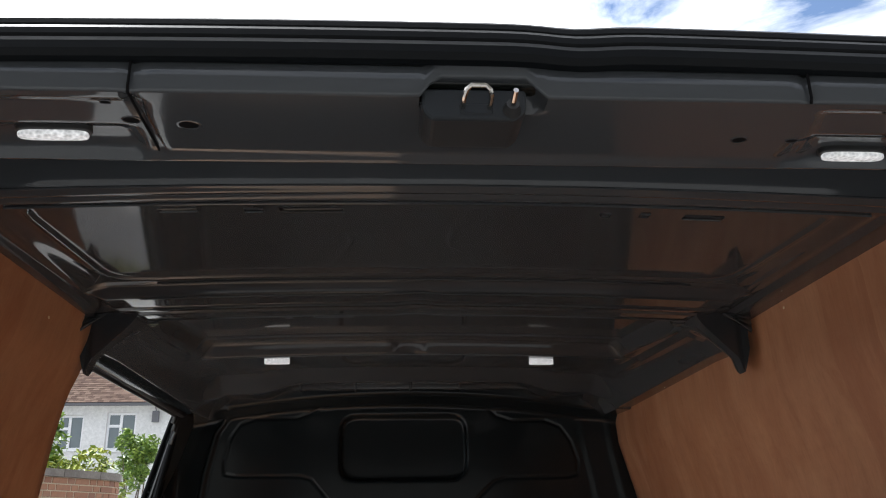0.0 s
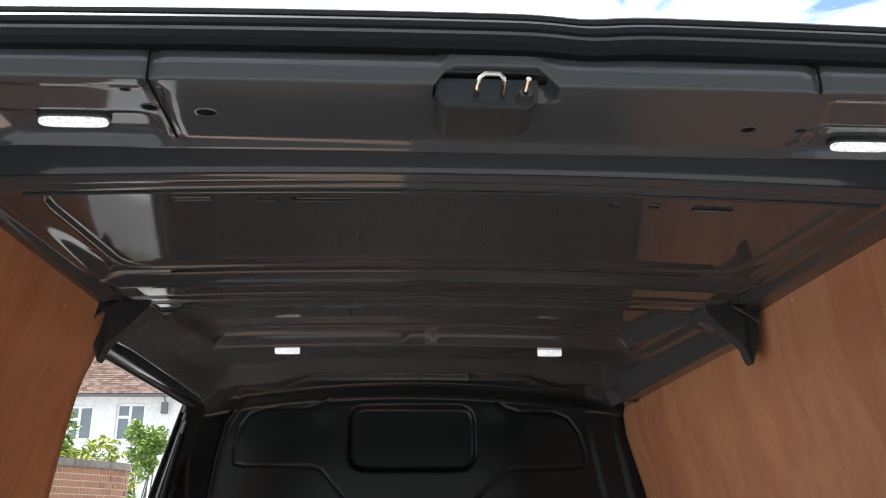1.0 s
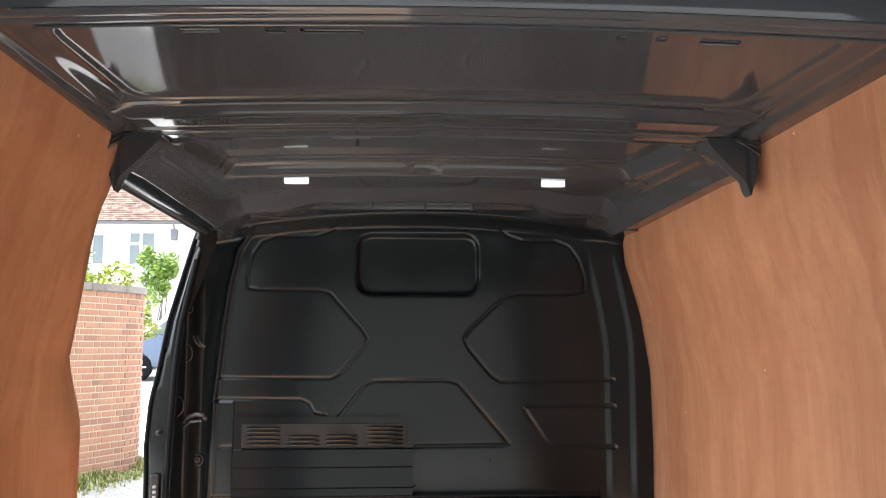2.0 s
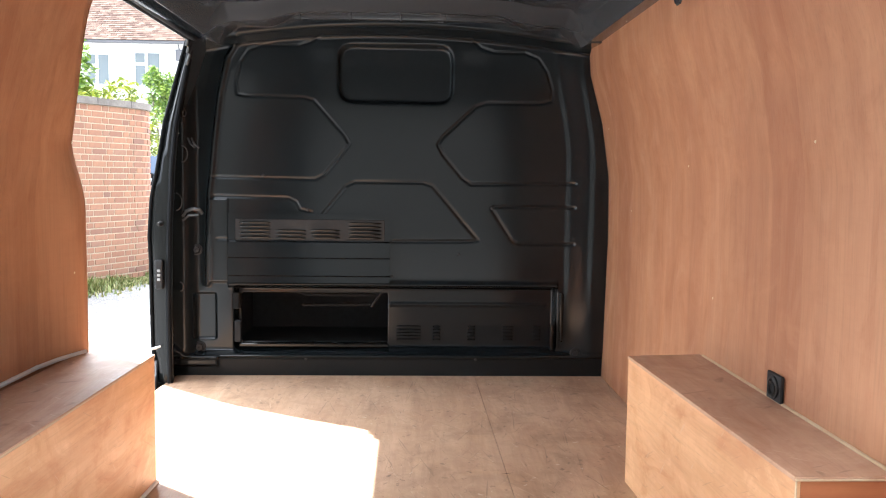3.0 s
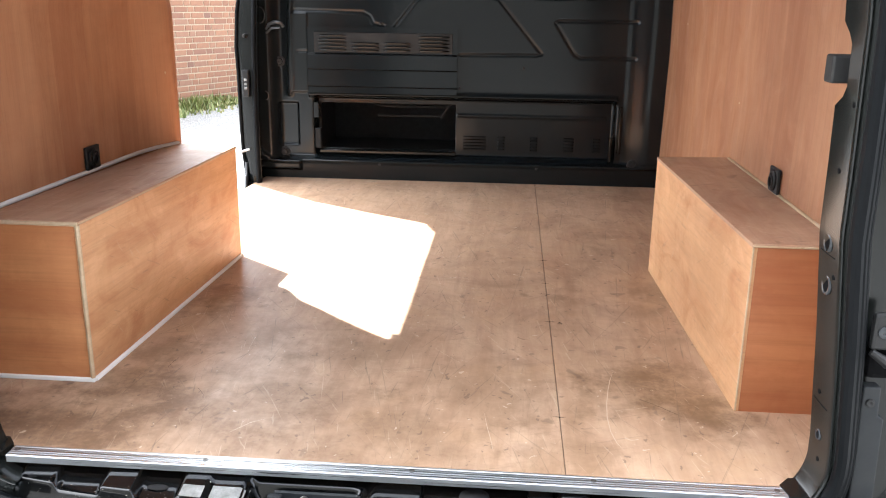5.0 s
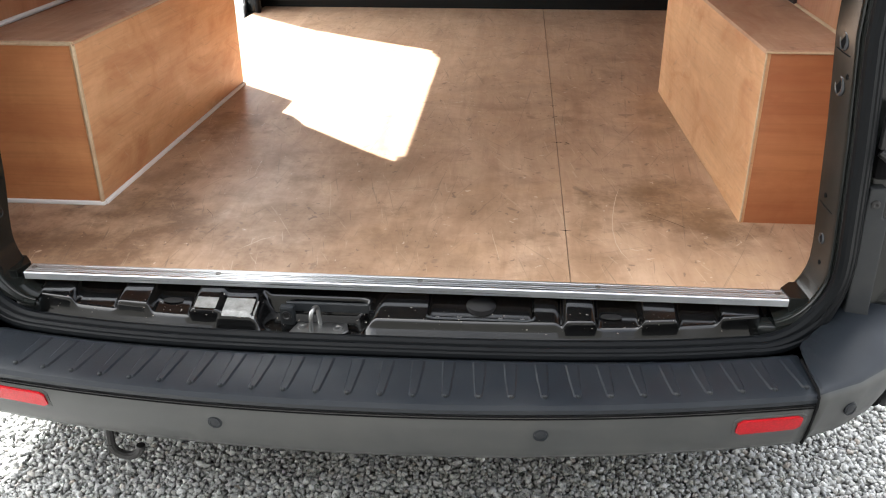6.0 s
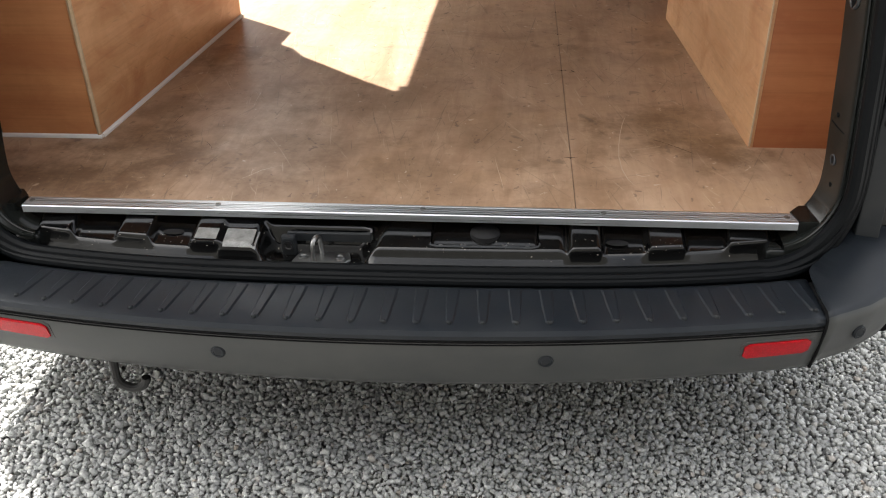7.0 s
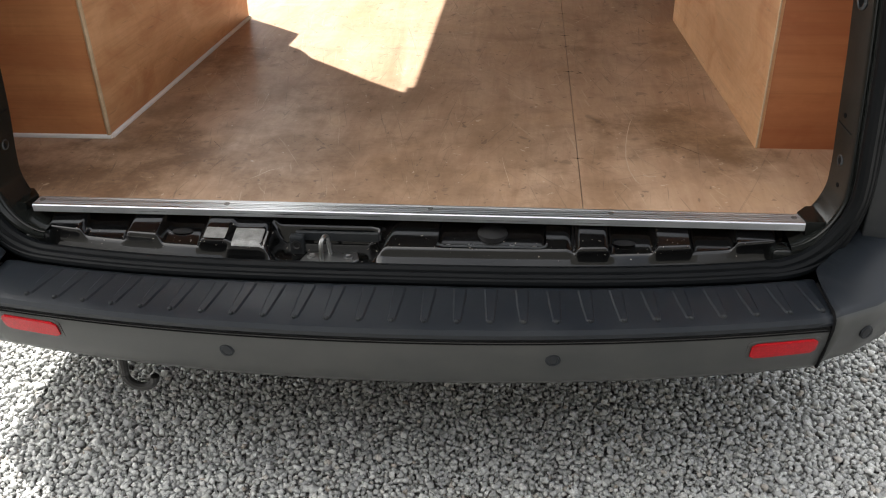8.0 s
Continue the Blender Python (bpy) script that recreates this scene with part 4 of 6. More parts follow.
        # The sheet ends inside the body sides, which lean in towards the roof.
        return ~hole & (np.abs(X * 1.073 - 0.023) < side_x(Z * 1.073 - 0.021) - 0.010)

    def on_face(x, z):
        return float(place(np.array(x), np.array(z))[1])

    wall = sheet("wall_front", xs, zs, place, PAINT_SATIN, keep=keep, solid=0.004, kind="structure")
    tagged(wall, "black pressed steel bulkhead with swages, louvres and a load-through opening", "bulkhead")
    # The dark space behind the opening, with the seat frame's bars.
    part("hatch_well", block(-0.68, 0.04, 2.37, 2.95, 0.60, 0.62), CARPET, wall, "dark floor under the passenger seat")
    part("hatch_well", block(-0.68, 0.04, 2.951, 2.96, 0.60, 0.94), CARPET, wall)
    part("hatch_well", block(-0.68, 0.04, 2.37, 2.95, 0.93, 0.94), CARPET, wall)
    part("hatch_well", block(-0.69, -0.681, 2.37, 2.95, 0.6, 0.94), CARPET, wall)
    part("hatch_well", block(0.041, 0.05, 2.37, 2.95, 0.6, 0.94), CARPET, wall)
    part("seat_bar", tube([(-0.42, 2.47, 0.87), (-0.40, 2.47, 0.852), (-0.36, 2.47, 0.842), (-0.08, 2.47, 0.842)], 0.006, 8), BLACK_PLASTIC, wall, "black tube under the seat", True)
    part("seat_bar", tube([(-0.38, 2.46, 0.800), (-0.10, 2.46, 0.803)], 0.006, 8), BLACK_PLASTIC, wall, smooth=True)
    part("seat_bar", tube([(-0.095, 2.42, 0.80), (-0.052, 2.42, 0.862)], 0.006, 8), BLACK_PLASTIC, wall, smooth=True)
    part("hatch_frame", block(-0.650, -0.617, 2.318, 2.352, 0.800, 0.872, 0.004), PAINT_PILLAR, wall)
    part("hatch_frame", block(-0.640, -0.612, 2.318, 2.345, 0.668, 0.757, 0.005), SLATE_PLASTIC, wall, "pale upright at the opening's edge")
    part("hatch_frame", block(-0.622, -0.020, 2.322, 2.362, 0.648, 0.664, 0.004), PAINT_PILLAR, wall)
    # Folded vent panel above the opening.
    prof = [(2.330, 1.190), (2.303, 1.190), (2.301, 1.080), (2.291, 1.074), (2.286, 1.016), (2.294, 1.010), (2.288, 0.944), (2.296, 0.938), (2.292, 0.914), (2.330, 0.912)]
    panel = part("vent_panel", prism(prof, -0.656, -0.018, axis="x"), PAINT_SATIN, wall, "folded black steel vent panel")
    part("louvre_bed", block(-0.628, -0.040, 2.2985, 2.3025, 1.083, 1.166, 0.0015), BLACK_PLASTIC, panel, "dark bed of the louvres")
    for x0, x1, z0, rows in ((-0.610, -0.490, 1.094, 5), (-0.466, -0.350, 1.092, 3), (-0.330, -0.216, 1.094, 3), (-0.181, -0.052, 1.094, 5)):
        for k in range(rows):
            z = z0 + 0.0145 * k
            lath = [(x0 + (x1 - x0) * t, 2.298 - 0.006 * math.sin(math.pi * t) ** 0.4, z) for t in np.linspace(0, 1, 9)]
            part("louvre", tube(lath, [0.002] + [0.0040] * 7 + [0.002], 6), PAINT_PILLAR, panel, smooth=True)
    # Groups of short slits low down beside the opening.
    for x0, wide in ((0.010, 0.10), (0.160, 0.030), (0.302, 0.030), (0.445, 0.045), (0.572, 0.030)):
        for k in range(5):
            z = 0.676 + 0.0135 * k
            part("louvre", tube([(x0 + wide * t, 2.358 - 0.005 * math.sin(math.pi * t) ** 0.4, z) for t in np.linspace(0, 1, 7)], [0.002] + [0.0036] * 5 + [0.002], 6), PAINT_SATIN, wall, smooth=True)
    part("bracket", block(0.668, 0.684, 2.285, 2.33, 0.68, 0.880, 0.006, 2), PAINT_PILLAR, wall, "upright steel bracket")
    part("bracket", block(0.634, 0.647, 2.30, 2.34, 0.64, 0.748, 0.006, 2), PAINT_PILLAR, wall)
    for x, z, r in ((-0.783, 1.041, 0.022), (-0.776, 0.650, 0.024), (0.735, 0.635, 0.022)):
        m = Matrix.Translation((x, on_face(x, z) - 0.003, z)) @ Matrix.Rotation(radians(90), 4, "X")
        part("grommet", lathe([(r, -0.004), (r, 0.004), (r * 0.8, 0.006), (r * 0.62, 0.002), (r * 0.5, 0.008), (r * 0.2, 0.009), (0, 0.006)], 18, m), BLACK_PLASTIC, wall, "round black rubber grommet", True)
    for x, z in ((-0.350, 0.609), (0.33, 0.608), (-0.345, 1.204), (-0.010, 0.94), (0.26, 1.03), (0.39, 1.218), (-0.52, 1.338)):
        m = Matrix.Translation((x, on_face(x, z) - 0.001, z)) @ Matrix.Rotation(radians(90), 4, "X")
        part("bolt", lathe([(0.0065, 0), (0.0065, 0.002), (0.004, 0.003), (0.004, 0.006), (0, 0.0065)], 8, m), BLACK_PLASTIC, wall)
    # Raised clips and ears along the pillar side.
    for x, z, r, half in ((-0.812, 1.574, 0.013, 3.0), (-0.822, 1.417, 0.032, 1.6), (-0.848, 1.232, 0.034, 1.5), (-0.835, 0.90, 0.018, 1.6)):
        arc = [(x + 0.7 * r * math.cos(a), 2.258, z + r * math.sin(a)) for a in np.linspace(-half, half, 13)]
        part("ear", tube(arc, 0.0028, 6), PAINT, wall, smooth=True)
    for dx in (0.0, 0.014):
        part("hook", tube([(-0.800 + dx, 2.266, 1.478), (-0.788 + dx, 2.255, 1.455), (-0.770 + dx, 2.262, 1.440)], 0.0045, 6), PAINT, wall, smooth=True)
    part("hook", tube([(-0.820, 2.262, 1.178), (-0.805, 2.245, 1.196), (-0.780, 2.240, 1.206), (-0.755, 2.245, 1.204), (-0.748, 2.262, 1.188)], 0.008, 8), PAINT, wall, smooth=True)
    part("hook", tube([(-0.822, 2.262, 1.160), (-0.795, 2.248, 1.180), (-0.758, 2.250, 1.182)], 0.005, 8), PAINT, wall, smooth=True)
    # The pressing is drawn a little under its size and set in its place here.
    wall.matrix_basis = Matrix.Translation((-0.023, 0.101, -0.021)) @ Matrix.Diagonal((1.073, 1.073, 1.073, 1))
    part("front_header", block(-0.56, 0.54, 2.40, 2.44, 2.040, 2.062, 0.006, 2), PAINT, van, "slotted front roof header", True)
    for x in (-0.40, -0.20, 0.0, 0.18):
        part("header_rib", block(x - 0.004, x + 0.004, 2.39, 2.445, 2.034, 2.066, 0.003), PAINT, van)


def make_pillar():
    """The pillar in front of the sliding door opening, with its rubber seal."""
    zs = steps(0.56, 1.97, 0.05)
    inner = lambda z: np.interp(z, [0.56, 0.86, 1.18, 1.33, 1.45, 1.61, 1.73, 1.86, 1.97], [0.921, 0.923, 0.916, 0.908, 0.902, 0.885, 0.860, 0.833, 0.814])
    outer = lambda z: np.interp(z, [0.56, 0.72, 1.08, 1.16, 1.33, 1.42, 1.62, 1.9, 1.97], [0.996, 1.012, 1.014, 1.018, 1.006, 0.985, 0.950, 0.872, 0.850])
    bm = bmesh.new()
    rows = []
    for z in zs:
        a, b = float(inner(z)), float(outer(z))
        sec = [(-a - 0.028, 2.52), (-a - 0.010, 2.460), (-a - 0.004, 2.425), ((-a - b) / 2, 2.412), (-b + 0.004, 2.432), (-b, 2.450), (-b, 2.53), (-a - 0.030, 2.55)]
        rows.append([bm.verts.new((x, y, z)) for x, y in sec])
    for r, s in zip(rows, rows[1:]):
        for k in range(8):
            bm.faces.new((r[k], r[(k + 1) % 8], s[(k + 1) % 8], s[k]))
    bm.faces.new(rows[0]), bm.faces.new(rows[-1][::-1])
    bmesh.ops.recalc_face_normals(bm, faces=bm.faces)
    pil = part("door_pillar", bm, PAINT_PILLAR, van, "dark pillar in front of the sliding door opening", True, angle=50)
    path = [(-float(inner(z)) - 0.014, 2.412, z) for z in zs]
    part("door_seal", tube(path, 0.011, 10), RUBBER, pil, "black rubber door seal", True)
    path = [(-float(outer(z)) + 0.002, 2.428, z) for z in zs]
    part("outer_seal", tube(path, 0.007, 8), RUBBER, pil, "thin rubber edge", True)
    part("catch", block(-0.986, -0.954, 2.390, 2.416, 0.95, 1.07, 0.006, 2), BLACK_PLASTIC, pil, "door contact plate")
    for z in (0.990, 1.008, 1.026):
        part("contact", block(-0.974, -0.962, 2.386, 2.394, z - 0.005, z + 0.005, 0.001), STEEL, pil)
    part("pin", tube([(-0.964, 2.416, 1.215), (-0.964, 2.375, 1.215)], [0.012, 0.006], 10), BLACK_PLASTIC, pil, smooth=True)
    part("guide_pin", tube([(-0.970, 2.40, 0.715), (-1.008, 2.36, 0.705)], 0.005, 8), UPVC, pil, "white guide pin", True)
    part("sill_step", block(-0.984, -0.900, OPEN_Y[0] - 0.02, OPEN_Y[1] + 0.02, 0.44, 0.541, 0.006, 2), PAINT_PILLAR, van, "side door sill")


make_bulkhead()
make_pillar()

# ---- van: rear door frame, header, sill ----


def sill_shift(x, z):
    """The frame reaches further back where it turns into the sill."""
    return (-0.078 + 0.155 * min(0.78, abs(x)) ** 3 + 0.012 * x) * float(smooth01(np.array((0.74 - z) / 0.22)))


def pillar_bow(x, z):
    """The rear pillars swell outwards a little at half height."""
    return math.copysign(float(np.interp(z, [0.56, 0.65, 0.85, 1.0, 1.13, 1.22, 1.35, 1.45, 1.64, 1.80, 1.9], [-0.003, -0.008, -0.006, -0.001, 0.006, 0.010, 0.016, 0.0155, 0.012, 0.006, 0])), x)


def make_rear_frame():
    loop = ring_loop(0.756, 0.678, 0.528, 1.917, 0.085, 0.13)
    sec = [(0.06, 0.1), (0.012, 0.065), (0.001, 0.064), (-0.005, 0.058), (-0.005, 0.052), (0.001, -0.010), (0.0025, -0.0175), (0.005, -0.0195), (0.008, -0.017), (0.014, -0.026), (0.024, -0.026), (0.03, 0.01), (0.085, 0.024), (0.115, 0.014), (0.155, 0.02), (0.22, 0.055), (0.225, 0.1), (0.18, 0.18)]

    # Above the header the outer part is drawn in, so that it ends under the roof skin.
    bm = bmesh.new()
    rings, n = [], len(loop)
    for i, (x, z) in enumerate(loop):
        (ax, az), (bx, bz) = loop[i - 1], loop[(i + 1) % n]
        d = math.hypot(bx - ax, bz - az)
        ox, oz = (bz - az) / d, -(bx - ax) / d
        ring = []
        for o, y in sec:
            up = max(0.0, oz) ** 2
            low = max(0.0, -oz) ** 2
            oo = (min(o, 0.065) + 0.016) * up + o * (1 - up)
            oo = oo * (1 - low) + min(o, 0.06) * 0.5 * low
            if o < 0.03 and y > 0.018:
                y -= (y - 0.018) * float(smooth01(np.array((0.058 - abs(z - 1.288)) / 0.016)))
            ring.append(bm.verts.new((x + ox * oo + pillar_bow(x, z) + (0.014 if x < -0.5 else 0.0), y + sill_shift(x, z), z + oz * oo)))
        rings.append(ring)
    for i in range(n):
        r, s = rings[i], rings[(i + 1) % n]
        if loop[i][1] < 0.54 and abs(loop[i][0]) < 0.672:
            continue
        for k in range(len(sec) - 1):
            bm.faces.new((r[k], s[k], s[k + 1], r[k + 1]))
    bmesh.ops.recalc_face_normals(bm, faces=bm.faces)
    fr = part("rear_frame", bm, PAINT_FRAME, van, "dark painted frame of the rear door opening", True, angle=42)

    seal_loop = ring_loop(0.775, 0.703, 0.497, 1.949, 0.125, 0.16)
    for o, y, r in ((0.0, -0.030, 0.012), (0.017, -0.026, 0.010), (0.032, -0.018, 0.009)):
        pts = []
        for i, (x, z) in enumerate(seal_loop):
            (ax, az), (bx, bz) = seal_loop[i - 1], seal_loop[(i + 1) % len(seal_loop)]
            d = math.hypot(bx - ax, bz - az)
            sag = (0.004 * math.exp(-((x - 0.09) / 0.035) ** 2) - 0.003 - 0.010 * max(0.0, 1 - (x / 0.62) ** 2)) if z > 1.9 else 0.0
            low = max(0.0, (bx - ax) / d) ** 2
            # The lips lie closer together up the sides than along the sill.
            pts.append((x + (bz - az) / d * o * (0.55 + 0.45 * low) + pillar_bow(x, z), y + sill_shift(x, z) - low * o * 0.9, z - (bx - ax) / d * o * (1 - 0.7 * low) - sag))
        part("door_seal", tube(pts, r, 10, closed=True), RUBBER, fr, "black rubber weather seal", True)

    # Details on the pillar faces; holes are flat discs blackened for their shade.
    for s in (-1, 1):
        def face_x(y, z):
            return s * (0.756 - 0.078 * min(1.0, max(0.0, (z - 0.613) / 1.174)) - 0.005 + 0.006 * (0.052 - y) / 0.062) + pillar_bow(s, z) + (0.014 if s < 0 else 0.0)

        for y, z, r in ((0.027, 0.935, 0.0125), (0.026, 1.006, 0.0110), (0.026, 0.663, 0.0075)):
            m = Matrix.Translation((face_x(y, z), y, z)) @ Matrix.Rotation(radians(-90 * s), 4, "Y")
            ring = part("hole_rim", lathe([(r * 1.45, -0.002), (r * 1.40, 0.0004), (r * 1.22, 0.0016), (r * 1.04, 0.0012), (r * 0.95, -0.002)], 20, m), PAINT, fr, "thin rolled rim", True)
            part("hole", lathe([(r * 1.0, -0.001), (r * 0.98, 0.0006), (0, 0.0006)], 18, m), DARK, ring)
        for y, z in ((0.031, 0.742), (0.018, 0.620), (0.017, 1.126), (0.002, 0.955), (-0.004, 1.231), (0.020, 1.605), (0.040, 1.64)):
            m = Matrix.Translation((face_x(y, z), y, z)) @ Matrix.Rotation(radians(-90 * s), 4, "Y")
            part("hole", lathe([(0.0045, -0.003), (0.0045, 0.0006), (0, 0.0006)], 10, m), DARK, fr)
        # Pressed plates with slots on the upper half.
        for z0, z1, y0, y1 in ((1.590, 1.76, -0.008, 0.050), (1.447, 1.488, -0.006, 0.046)):
            bm = bmesh.new()
            cut = 0.010
            ring = [(y0, z0 + cut), (y0 + cut, z0), (y1, z0), (y1, z1), (y0 + cut, z1), (y0, z1 - cut)]
            low = [bm.verts.new((face_x(y, z) + s * 0.003, y, z)) for y, z in ring]
            top = [bm.verts.new((face_x(y, z) - s * 0.0022, y * 0.94 + 0.0015, z)) for y, z in ring]
            for k in range(6):
                bm.faces.new((low[k], low[(k + 1) % 6], top[(k + 1) % 6], top[k]))
            bm.faces.new(top)
            bmesh.ops.recalc_face_normals(bm, faces=bm.faces)
            part("pillar_plate", bm, PAINT_FRAME, fr, "pressed plate on the pillar")
        for y, z, ry, rz in ((0.029, 1.468, 0.0085, 0.0115), (0.008, 1.467, 0.0030, 0.0050), (0.031, 1.605, 0.0065, 0.0075), (0.015, 1.606, 0.0042, 0.0060)):
            m = Matrix.Translation((face_x(y, z) - s * 0.0026, y, z)) @ Matrix.Rotation(radians(-90 * s), 4, "Y") @ Matrix.Diagonal((rz, ry, 1, 1))
            part("hole", lathe([(1.0, -0.001), (0.98, 0.0004), (0, 0.0004)], 16, m), DARK, fr)
        part("slit", tube([(face_x(0.002, z) - s * 0.0026, 0.002, z) for z in (1.596, 1.618)], 0.0012, 6), DARK, fr)
        for z in (0.722, 0.988):
            part("joint", tube([(face_x(0.050, z) + s * 0.0004, 0.050, z + 0.003), (face_x(0.025, z) + s * 0.0004, 0.025, z), (face_x(0.000, z) + s * 0.0004, 0.0, z - 0.001)], 0.0013, 6), DARK, fr, "dark sheet joint")
        part("corner_gusset", prism([(s * 0.712, -0.016), (s * 0.704, 0.022), (s * 0.716, 0.036), (s * 0.725, 0.046), (s * 0.770, 0.050), (s * 0.770, -0.016)], 0.520, 0.5635, 0.001), PAINT_FRAME, fr, "black corner where the frame meets the floor")
        # Rubber stop beside the lining, in a notch of the pillar.
        zc = 1.28
        part("stop_block", block(min(s * 0.706, s * 0.752), max(s * 0.706, s * 0.752), 0.050, 0.085, zc - 0.022, zc + 0.022, 0.004, 2), BLACK_PLASTIC, fr, "black rubber door stop")
        # Hinge over a block blackened for the recess shade; plastic jamb cover below.
        part("recess_shade_block", block(min(s * 0.806, s * 0.872), max(s * 0.806, s * 0.872), -0.010, 0.012, 0.785, 0.862, 0.010, 2), DARK, fr, "block blackened for the shaded recess of the door hinge")
        hinge = part("hinge", block(min(s * 0.800, s * 0.834), max(s * 0.800, s * 0.834), -0.024, -0.008, 0.842, 0.905, 0.006, 2), BLACK_PLASTIC, fr, "black door hinge")
        part("hinge_bolt", lathe([(0.010, 0), (0.010, 0.003), (0.007, 0.005), (0.004, 0.005), (0.003, 0.002), (0, 0.002)], 14, Matrix.Translation((s * 0.817, -0.024, 0.874)) @ Matrix.Rotation(radians(90), 4, "X")), PAINT, hinge, "dark hinge bolt", True)
        part("hinge_arm", tube([(s * 0.804, -0.018, 0.838), (s * 0.828, -0.024, 0.822), (s * 0.868, -0.022, 0.826)], [0.006, 0.010, 0.011], 10), BLACK_PLASTIC, hinge, "black hinge arm", True)
        upper = part("upper_hinge", block(min(s * 0.748, s * 0.800), max(s * 0.748, s * 0.800), -0.022, -0.006, 1.560, 1.632, 0.008, 2), BLACK_PLASTIC, fr, "black upper door hinge")
        for z in (1.578, 1.614):
            part("hinge_bolt", lathe([(0.011, 0), (0.011, 0.004), (0.008, 0.006), (0.004, 0.006), (0.003, 0.002), (0, 0.002)], 14, Matrix.Translation((s * 0.764, -0.022, z)) @ Matrix.Rotation(radians(90), 4, "X")), PAINT, upper, "dark hinge bolt", True)
        cover = part("corner_cover", prism([(s * 0.802, 0.776), (s * 0.830, 0.776), (s * 0.832, 0.724), (s * 0.842, 0.719), (s * 0.848, 0.52), (s * 0.806, 0.50), (s * 0.806, 0.635), (s * 0.802, 0.72)], -0.020, 0.006, 0.003, "y"), SLATE_PLASTIC, fr, "grey plastic jamb cover")
        part("clip", lathe([(0.008, 0), (0.007, 0.003), (0.004, 0.004), (0, 0.002)], 12, Matrix.Translation((s * 0.815, -0.020, 0.748)) @ Matrix.Rotation(radians(90), 4, "X")), BLACK_PLASTIC, cover, "black clip")


def make_header():
    """The pressed header over the rear doors, with lamp seats and the latch recess."""
    xs, ys = steps(-0.66, 0.66, 0.006), steps(-0.026, 0.30, 0.005)

    def place(X, Y):
        z = 1.918 + 0.0 * X
        z = z + 0.085 * smooth01((Y - 0.117) / 0.05)
        z = z - 0.006 * np.exp(-(((Y - 0.110) / 0.008) ** 2))
        z = z + 0.004 * dent(X, Y, [(-0.308, -0.015), (-0.336, 0.108), (-0.64, 0.108), (-0.64, -0.015)], 0.012, 0.012)
        z = z + 0.004 * dent(X, Y, [(0.325, -0.015), (0.36, 0.108), (0.62, 0.108), (0.62, -0.015)], 0.012, 0.012)
        z = z + 0.0035 * np.exp(-((line_dist(X, Y, [(-0.322, -0.02), (-0.326, 0.104)]) / 0.004) ** 2))
        z = z + 0.02 * dent(X, Y, rect(-0.060, 0.060, -0.05, 0.004), 0.012, 0.01)
        for lx in (-0.421, 0.415):
            z = z + 0.004 * dent(X, Y, rect(lx - 0.085, lx + 0.085, 0.045, 0.112), 0.02, 0.012)
        return X, Y, z

    head = sheet("header", xs, ys, place, PAINT, van, "glossy dark header over the rear doors", flip=True, angle=50)
    # These holes are surface discs, their inner shade given by colour.
    for x, y, rx, ry in ((-0.283, 0.037, 0.0095, 0.0075), (0.274, 0.052, 0.0070, 0.0060), (0.330, 0.052, 0.0060, 0.0040), (-0.338, 0.036, 0.0075, 0.0060), (-0.352, 0.0, 0.0045, 0.0030)):
        z = float(place(np.array(x), np.array(y))[2])
        m = Matrix.Translation((x, y, z)) @ Matrix.Rotation(radians(180), 4, "X") @ Matrix.Diagonal((rx, ry, 1, 1))
        rim = part("hole_rim", lathe([(1.35, -0.001), (1.25, 0.0006), (1.05, 0.0008), (0.98, -0.001)], 20, m), PAINT, head, "rolled rim of a header hole", True)
        part("hole", lathe([(1.02, -0.001), (1.0, 0.0003), (0, 0.0003)], 20, m), DARK, rim)
    bm = bmesh.new()
    xs = steps(-0.66, 0.66, 0.01)
    prof = [(-0.026, 1.918), (-0.0285, 1.9185), (-0.0300, 1.921), (-0.029, 1.947), (-0.024, 1.954), (0.05, 1.967)]
    rows = []
    for x in xs:
        k = 0.020 * float(smooth01(np.array((0.060 - abs(x + 0.001)) / 0.018)))
        g = 0.005 * math.exp(-((x + 0.323) / 0.004) ** 2) + 0.005 * math.exp(-((x - 0.312) / 0.004) ** 2)
        rows.append([bm.verts.new((x, y + g, z + (k if i < 3 else k * 0.4 if i == 3 else 0))) for i, (y, z) in enumerate(prof)])
    for r, s in zip(rows, rows[1:]):
        for k in range(len(prof) - 1):
            bm.faces.new((r[k], s[k], s[k + 1], r[k + 1]))
    bmesh.ops.recalc_face_normals(bm, faces=bm.faces)
    part("header_face", bm, PAINT, van, "glossy upright face of the header", True, angle=50)
    part("seam", tube([(-0.323, -0.0300, 1.948), (-0.323, -0.0308, 1.923), (-0.324, -0.027, 1.9182), (-0.327, 0.103, 1.920)], 0.0014, 6), DARK, head, "dark sealed joint")
    part("seam", tube([(0.312, -0.0300, 1.948), (0.312, -0.0308, 1.923), (0.313, -0.027, 1.9182)], 0.0014, 6), DARK, head)


